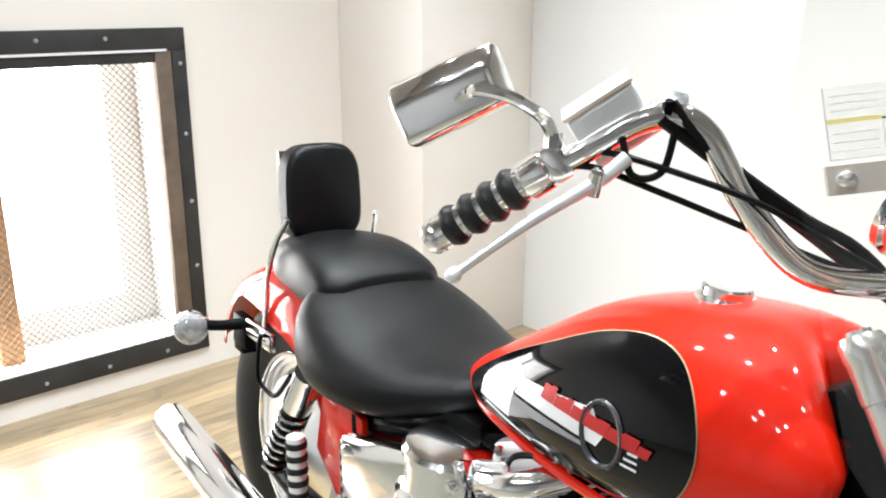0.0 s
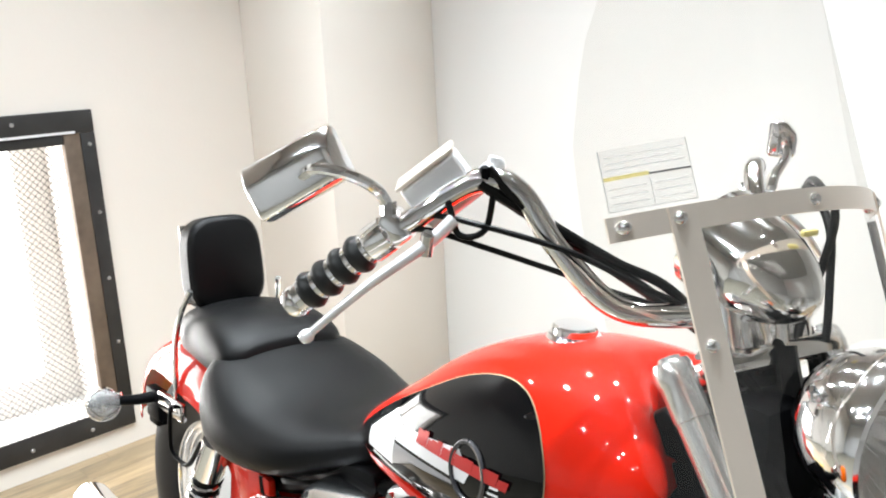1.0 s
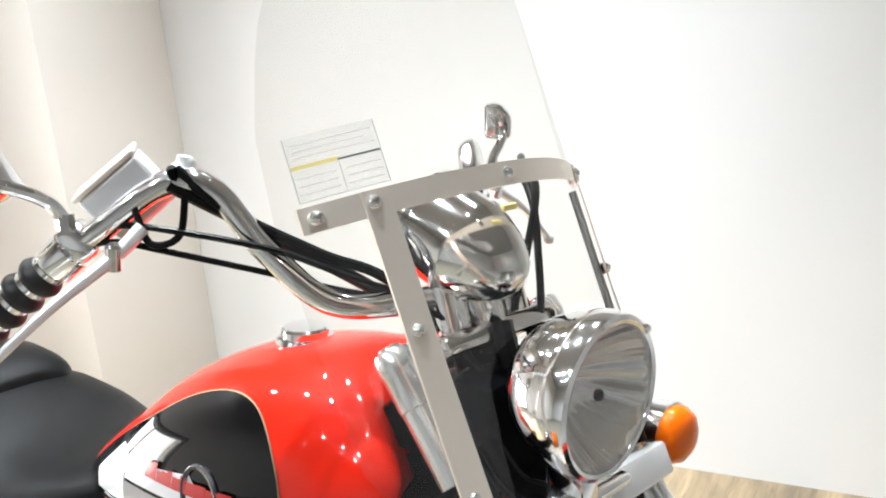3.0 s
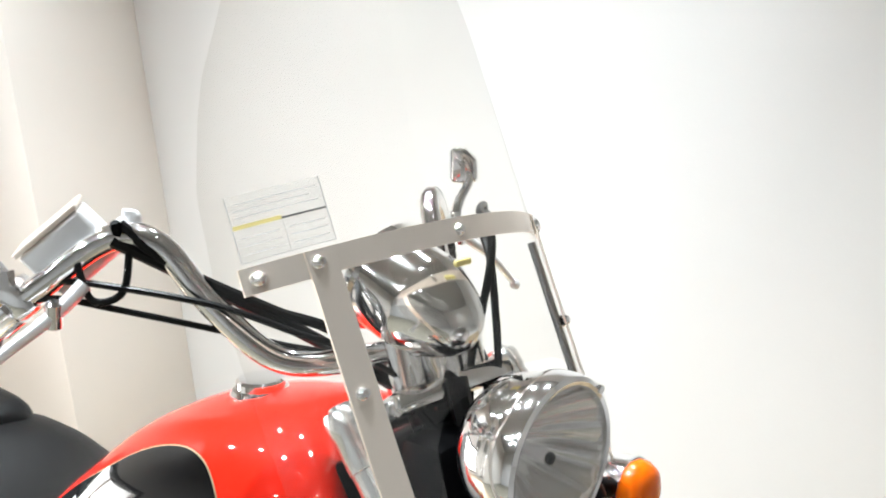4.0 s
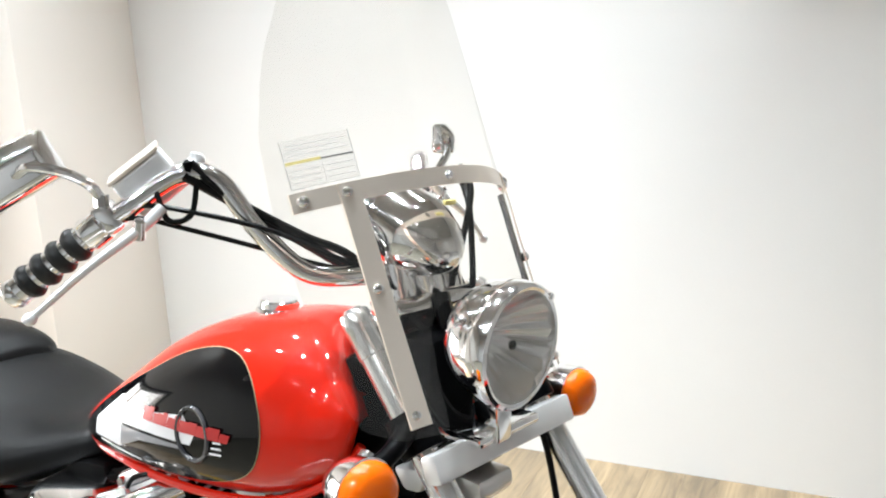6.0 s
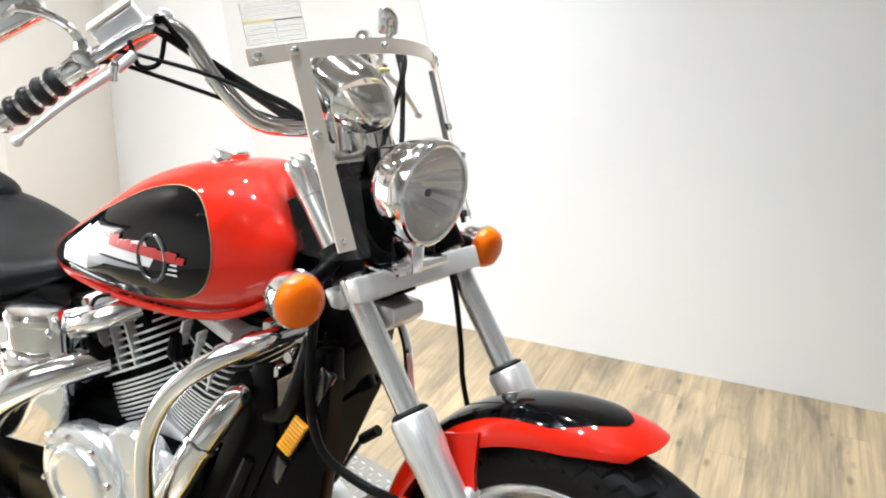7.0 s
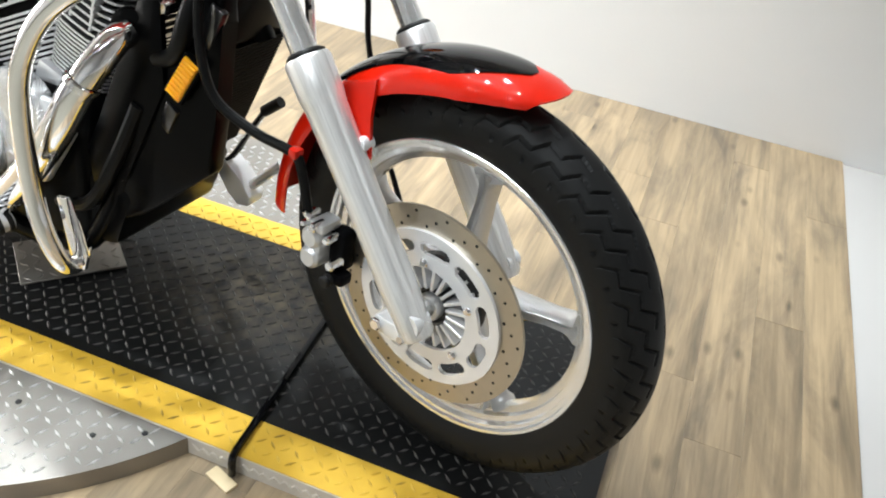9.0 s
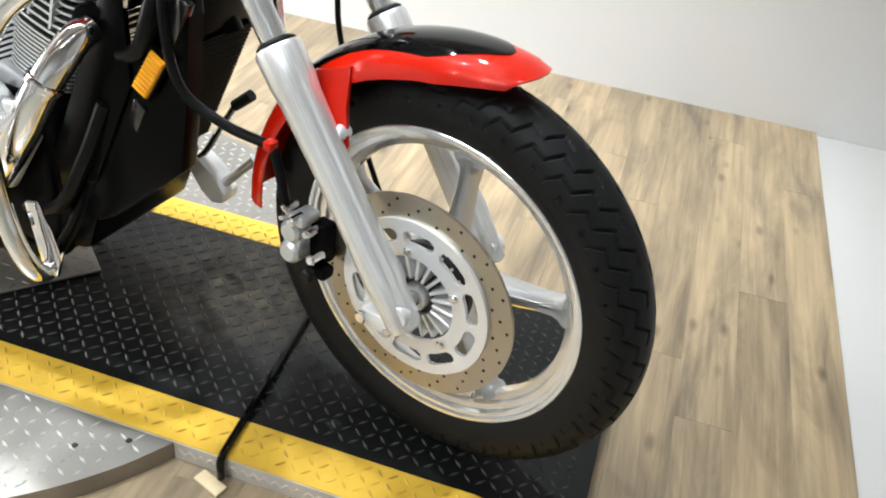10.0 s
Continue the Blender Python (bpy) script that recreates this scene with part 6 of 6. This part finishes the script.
def plate(name, poly, z0, z1, material, parent, label=""):
    bm = bmesh.new()
    lo = [bm.verts.new((x, y, z0)) for x, y in poly]
    hi = [bm.verts.new((x, y, z1)) for x, y in poly]
    bm.faces.new(lo[::-1]), bm.faces.new(hi)
    n = len(poly)
    for k in range(n):
        bm.faces.new((lo[k], lo[(k + 1) % n], hi[(k + 1) % n], hi[k]))
    return part(name, bm, material, parent, label, DM, 30)


def front_edge(x):
    return float(np.interp(x, (-3, 0.1, 0.19, 0.285, 0.4), (-0.115, -0.113, -0.111, -0.137, -0.18)))


def back_edge(x):
    return float(np.interp(x, (-3, 0.0, 0.1, 0.22, 0.3, 0.4), (0.345, 0.349, 0.37, 0.384, 0.40, 0.412)))


xs = [RX0 + (RX1 - RX0) * k / 40 for k in range(41)]
plate("runway_core", [(RX0, RY0), (RX1, RY0), (RX1, RY1), (RX0, RY1)], LF, -0.002, M_EDGE, ramp, "bare checker-plate edge")
plate("black_deck", [(x, front_edge(x)) for x in xs] + [(x, back_edge(x)) for x in reversed(xs)], -0.0015, 0.0, M_MAT_BLACK, ramp, "worn black painted checker plate")
plate("yellow_stripe", [(x, RY0 + 0.0015) for x in xs] + [(x, front_edge(x)) for x in reversed(xs)], -0.0015, 0.0003, M_YELLOW, ramp, "worn yellow edge stripe")
plate("yellow_stripe", [(x, back_edge(x)) for x in xs] + [(x, RY1 - 0.0015) for x in reversed(xs)], -0.0015, 0.0003, M_YELLOW, ramp, "worn yellow edge stripe")

LUG_V = [(-0.0108, 0, 0), (0, -0.0026, 0), (0.0108, 0, 0), (0, 0.0026, 0), (-0.005, 0, 0.0022), (0.005, 0, 0.0022)]
LUG_F = [(0, 1, 4), (1, 5, 4), (1, 2, 5), (2, 3, 5), (3, 4, 5), (3, 0, 4)]


def lugs(name, inside, x0, x1, y0, y1, z, material, parent, pitch=0.031, turn=0.0):
    """Raised lozenges of checker plate, turned in alternate directions."""
    verts, faces = [], []
    nx, ny = int((x1 - x0) / pitch), int((y1 - y0) / pitch)
    cx, cy = (x0 + x1) / 2, (y0 + y1) / 2
    ct, st = math.cos(turn), math.sin(turn)
    for i in range(-nx, nx + 1):
        for j in range(-ny, ny + 1):
            u, v = i * pitch / 1.414 * 1.0, j * pitch / 1.414
            px, py = cx + u * ct - v * st, cy + u * st + v * ct
            if not inside(px, py):
                continue
            a = turn + (radians(45) if (i + j) % 2 else radians(-45))
            ca, sa = math.cos(a), math.sin(a)
            b = len(verts)
            for lx, ly, lz in LUG_V:
                verts.append((px + lx * ca - ly * sa, py + lx * sa + ly * ca, z + lz))
            faces += [tuple(b + q for q in f) for f in LUG_F]
    o = raw_mesh(name, verts, faces, material, parent, "", DM, False)
    return tagged(o, kind="stuff")


lugs("deck_relief", lambda x, y: RX0 + 0.02 < x < RX1 - 0.015 and front_edge(x) + 0.008 < y < back_edge(x) - 0.008, RX0, RX1, RY0, RY1, 0.0, M_LUG, ramp)
lugs("stripe_relief", lambda x, y: RX0 + 0.02 < x < RX1 - 0.015 and (RY0 + 0.012 < y < front_edge(x) - 0.004 or back_edge(x) + 0.004 < y < RY1 - 0.012), RX0, RX1, RY0, RY1, 0.0003, M_YELLOW_LUG, ramp)

TC, TR = (-0.855, 0.116), 0.624
table = empty("turntable", Matrix.Translation((TC[0], TC[1], FLOOR_Z)), label="round silver checker-plate turntable below the ramp", category="turntable")


def segment(front):
    lim = RY0 - 0.001 if front else RY1 + 0.001
    h = abs(lim - TC[1])
    a0 = math.asin(h / TR)
    out = []
    for k in range(49):
        a = a0 + (math.pi - 2 * a0) * k / 48
        out.append((TC[0] + TR * math.cos(a), TC[1] + (-1 if front else 1) * TR * math.sin(a)))
    return out if not front else out[::-1]


for front in (True, False):
    plate("disc_half", segment(front), LF, -0.003, M_PLATE, table, "silver checker plate")
lugs("disc_relief", lambda x, y: math.hypot(x - TC[0], y - TC[1]) < TR - 0.015 and not (RY0 - 0.008 < y < RY1 + 0.008), TC[0] - TR, TC[0] + TR, TC[1] - TR, TC[1] + TR, -0.003, M_LUG_BRIGHT, table, 0.035, radians(20))
for bx, by in ((-0.45, -0.26), (-0.60, -0.255), (-0.38, -0.22)):
    part("disc_screw", lathem([(0, 0.002), (0.004, 0.002), (0.0055, 0)], Matrix.Translation((bx, by, -0.003)), 10), M_DARK, table, "", DM)
# checker pattern on the runway's bare front edge
verts, faces = [], []
for i in range(70):
    a = radians(45) if i % 2 else radians(-45)
    px = -0.30 + 0.021 * i * 0.45
    if px > RX1 - 0.01:
        break
    b = len(verts)
    for lx, ly, lz in LUG_V:
        verts.append((px + lx * math.cos(a) - ly * math.sin(a), RY0 - lz, -0.02 + lx * math.sin(a) + ly * math.cos(a)))
    faces += [tuple(b + q for q in f) for f in LUG_F]
tagged(raw_mesh("edge_relief", verts, faces, M_EDGE, ramp, "", DM), kind="stuff")

# tie bar across the runway, silver foot plate, wood chip
bm = tubem([(-0.250, 0.27, 0.0085), (-0.247, 0.15, 0.0085), (-0.236, -0.02, 0.0085), (-0.228, -0.17, 0.0085), (-0.226, -0.199, 0.006), (-0.2255, -0.207, -0.006), (-0.225, -0.209, -0.033)], 0.0068, 10, 6)
thing("tie_rod", bm, M_GLOSS, DM, label="thin black steel rod lying across the runway", category="rod")
bm = boxm((-0.098, -0.072, 0.002), (0.098, 0.072, 0.0065), 0.001, 1)
foot = thing("foot_plate", bm, M_PLATE, pose(-0.792, 0.097, DECK_Z, 0, 0, 48), label="loose silver checker plate lying on the runway", category="plate")
FV, FF = [], []
for i in range(8):
    for j in range(6):
        a = radians(45) if (i + j) % 2 else radians(-45)
        b = len(FV)
        for lx, ly, lz in LUG_V:
            FV.append((-0.085 + i * 0.024 + lx * math.cos(a) - ly * math.sin(a), -0.06 + j * 0.024 + lx * math.sin(a) + ly * math.cos(a), 0.0065 + lz))
        FF += [tuple(b + q for q in f) for f in LUG_F]
tagged(raw_mesh("plate_relief", FV, FF, M_PLATE, foot, "", WORLD[foot]), kind="stuff")
thing("wood_chip", boxm((-0.027, -0.012, 0), (0.027, 0.012, 0.006), 0.002), M_CHIP, pose(-0.236, -0.222, FLOOR_Z, 0, 0, -20), label="small pale wood chip on the floor", category="wood chip")

# ---- meshed window in the end wall ----
win = empty("window_1", Matrix.Translation((X0, (WIN_Y0 + WIN_Y1) / 2, WIN_Z0)), label="steel-framed opening with expanded metal mesh, bright daylight behind", category="window", kind="structure")
FW = 0.075


def wpart(name, lo, hi, material, label="", bevel=0.003):
    return part(name, boxm(lo, hi, bevel), material, win, label, Matrix())


wpart("frame_top", (X0 + 0.001, WIN_Y0 - FW, WIN_Z1 - 0.012), (X0 + 0.014, WIN_Y1 + FW, WIN_Z1 + FW - 0.014), M_STEEL_FRAME, "black riveted steel frame")
wpart("frame_bottom", (X0 + 0.001, WIN_Y0 - FW, WIN_Z0 - FW + 0.012), (X0 + 0.014, WIN_Y1 + FW, WIN_Z0 + 0.014), M_STEEL_FRAME)
wpart("frame_side", (X0 + 0.0012, WIN_Y1 + 0.026, WIN_Z0 + 0.0145), (X0 + 0.014, WIN_Y1 + FW, WIN_Z1 - 0.0125), M_STEEL_FRAME)
wpart("frame_side", (X0 + 0.0012, WIN_Y0 - FW, WIN_Z0 + 0.0145), (X0 + 0.014, WIN_Y0 - 0.026, WIN_Z1 - 0.0125), M_STEEL_FRAME)
wpart("inner_angle", (X0 - 0.02, WIN_Y1 - 0.028, WIN_Z0 + 0.002), (X0 + 0.012, WIN_Y1 + 0.0255, WIN_Z1 - 0.002), M_RUST, "worn brown inner angle")
wpart("inner_top", (X0 - 0.02, WIN_Y0, WIN_Z1 - 0.046), (X0 + 0.010, WIN_Y1 - 0.0285, WIN_Z1 - 0.0125), M_STEEL_FRAME)
# white strip laid on the frame as a painted line of daylight
wpart("painted_light_gap", (X0 + 0.0142, WIN_Y0, WIN_Z1 - 0.012), (X0 + 0.0155, WIN_Y1 + 0.01, WIN_Z1 - 0.004), M_WHITE_DECAL, "", 0.0)
for k in range(7):
    z = WIN_Z0 + 0.02 + (WIN_Z1 - WIN_Z0 + 0.02) * k / 4.4
    if z < WIN_Z1 + 0.06:
        part("rivet", lathem([(0, 0.004), (0.005, 0.003), (0.007, 0)], axis_frame((X0 + 0.014, WIN_Y1 + FW - 0.022, z), (1, 0, 0)), 10), M_RIVET, win, "", Matrix())
for k in range(7):
    y = WIN_Y1 + 0.02 - 0.2 * k
    for z in (WIN_Z1 + 0.032, WIN_Z0 - 0.035):
        part("rivet", lathem([(0, 0.004), (0.005, 0.003), (0.007, 0)], axis_frame((X0 + 0.014, y - (0.1 if z < 0.5 else 0.2), z), (1, 0, 0)), 10), M_RIVET, win, "", Matrix())
# expanded metal: zigzag strands
verts, faces = [], []
MW, MH, TH = 0.022, 0.0115, 0.0014
rows_n = int((WIN_Z1 - WIN_Z0) / MH)
cols = int((WIN_Y1 - WIN_Y0) / (MW / 2))
for r in range(rows_n):
    z0 = WIN_Z0 + r * MH
    prev = None
    for c in range(cols + 1):
        y = WIN_Y0 + c * MW / 2
        up = (c + r) % 2
        z = z0 + (MH * 0.5 if up else -MH * 0.5)
        b = len(verts)
        verts += [(X0 - 0.012, y, z - TH), (X0 - 0.012, y, z + TH), (X0 - 0.0095, y, z + TH)]
        if prev is not None:
            faces += [(prev, b, b + 1, prev + 1), (prev + 1, b + 1, b + 2, prev + 2)]
        prev = b
raw_mesh("mesh_grille", verts, faces, M_STEEL_FRAME, win, "expanded steel mesh", Matrix())
wpart("mullion", (X0 - 0.17, -0.115, WIN_Z0 - 0.001), (X0 - 0.122, -0.045, WIN_Z1 + 0.001), M_TIMBER, "timber upright behind the mesh", 0.004)
# white shaft behind the opening, daylight at its end
SX = X0 - 0.25
bm = bmesh.new()
box(bm, (SX, WIN_Y1 + 0.002, WIN_Z0 - 0.06), (X0 - 0.121, WIN_Y1 + 0.06, WIN_Z1 + 0.06))
box(bm, (SX, WIN_Y0 - 0.06, WIN_Z0 - 0.06), (X0 - 0.121, WIN_Y0 - 0.002, WIN_Z1 + 0.06))
box(bm, (SX, WIN_Y0 - 0.002, WIN_Z0 - 0.06), (X0 - 0.121, WIN_Y1 + 0.002, WIN_Z0 - 0.002))
box(bm, (SX, WIN_Y0 - 0.002, WIN_Z1 + 0.002), (X0 - 0.121, WIN_Y1 + 0.002, WIN_Z1 + 0.06))
box(bm, (SX - 0.04, WIN_Y0 - 0.06, WIN_Z0 - 0.06), (SX - 0.001, WIN_Y1 + 0.06, WIN_Z1 + 0.06))
part("shaft", bm, M_SHAFT, win, "white lined shaft", Matrix())
bm = bmesh.new()
bm.faces.new([bm.verts.new(p) for p in ((SX + 0.004, WIN_Y0, WIN_Z0 + 0.12), (SX + 0.004, WIN_Y1 - 0.12, WIN_Z0 + 0.12), (SX + 0.004, WIN_Y1 - 0.12, WIN_Z1), (SX + 0.004, WIN_Y0, WIN_Z1))])
thing("backdrop", bm, M_DAYLIGHT, label="bright overcast daylight at the end of the window shaft", category="sky", kind="structure")

# ---- plank floor ----
YP = -0.62   # the planks end here
# added floor out of view; its tone is picked for the reflections it gives
thing("shop_floor", boxm((X0 - 0.1, Y0, FLOOR_Z - 0.06), (0.7855, YP - 0.001, FLOOR_Z - 0.009)), M_SHOP_FLOOR, label="unseen beige-grey floor in front of the planks, toned for reflections", category="floor", kind="structure")
floor = thing("floor", boxm((X0 - 0.1, YP, FLOOR_Z - 0.06), (0.7855, Y1 - 0.001, FLOOR_Z - 0.009)), M_DARK, label="greyish oak laminate plank floor", category="floor", kind="structure")
PW, PL = 0.108, 1.22


def plank_mesh(length):
    me = bpy.data.meshes.new("plank")
    bm = boxm((-PW / 2 + 0.0001, -length / 2 + 0.0001, -0.009), (PW / 2 - 0.0001, length / 2 - 0.0001, 0), 0.0005, 1)
    bm.to_mesh(me)
    bm.free()
    me.materials.append(M_WOOD)
    return me


PLANKS = {}
rng = random.Random(5)
nx = int(math.ceil((0.785 - X0) / PW))
for i in range(nx):
    x = 0.785 - PW * (i + 0.5)
    y1 = Y1 - 0.0012
    first = (0.42, 0.95, 0.18, 1.22, 0.66)[i % 5] + rng.uniform(-0.05, 0.05)
    lengths = []
    y = y1
    while y > YP + 0.01:
        L = min(first if not lengths else PL, y - YP)
        lengths.append(L)
        key = round(L, 3)
        if key not in PLANKS:
            PLANKS[key] = plank_mesh(key)
        o = new("plank", PLANKS[key])
        adopt(o, floor, Matrix.Translation((x, y - L / 2, FLOOR_Z)))
        y -= L
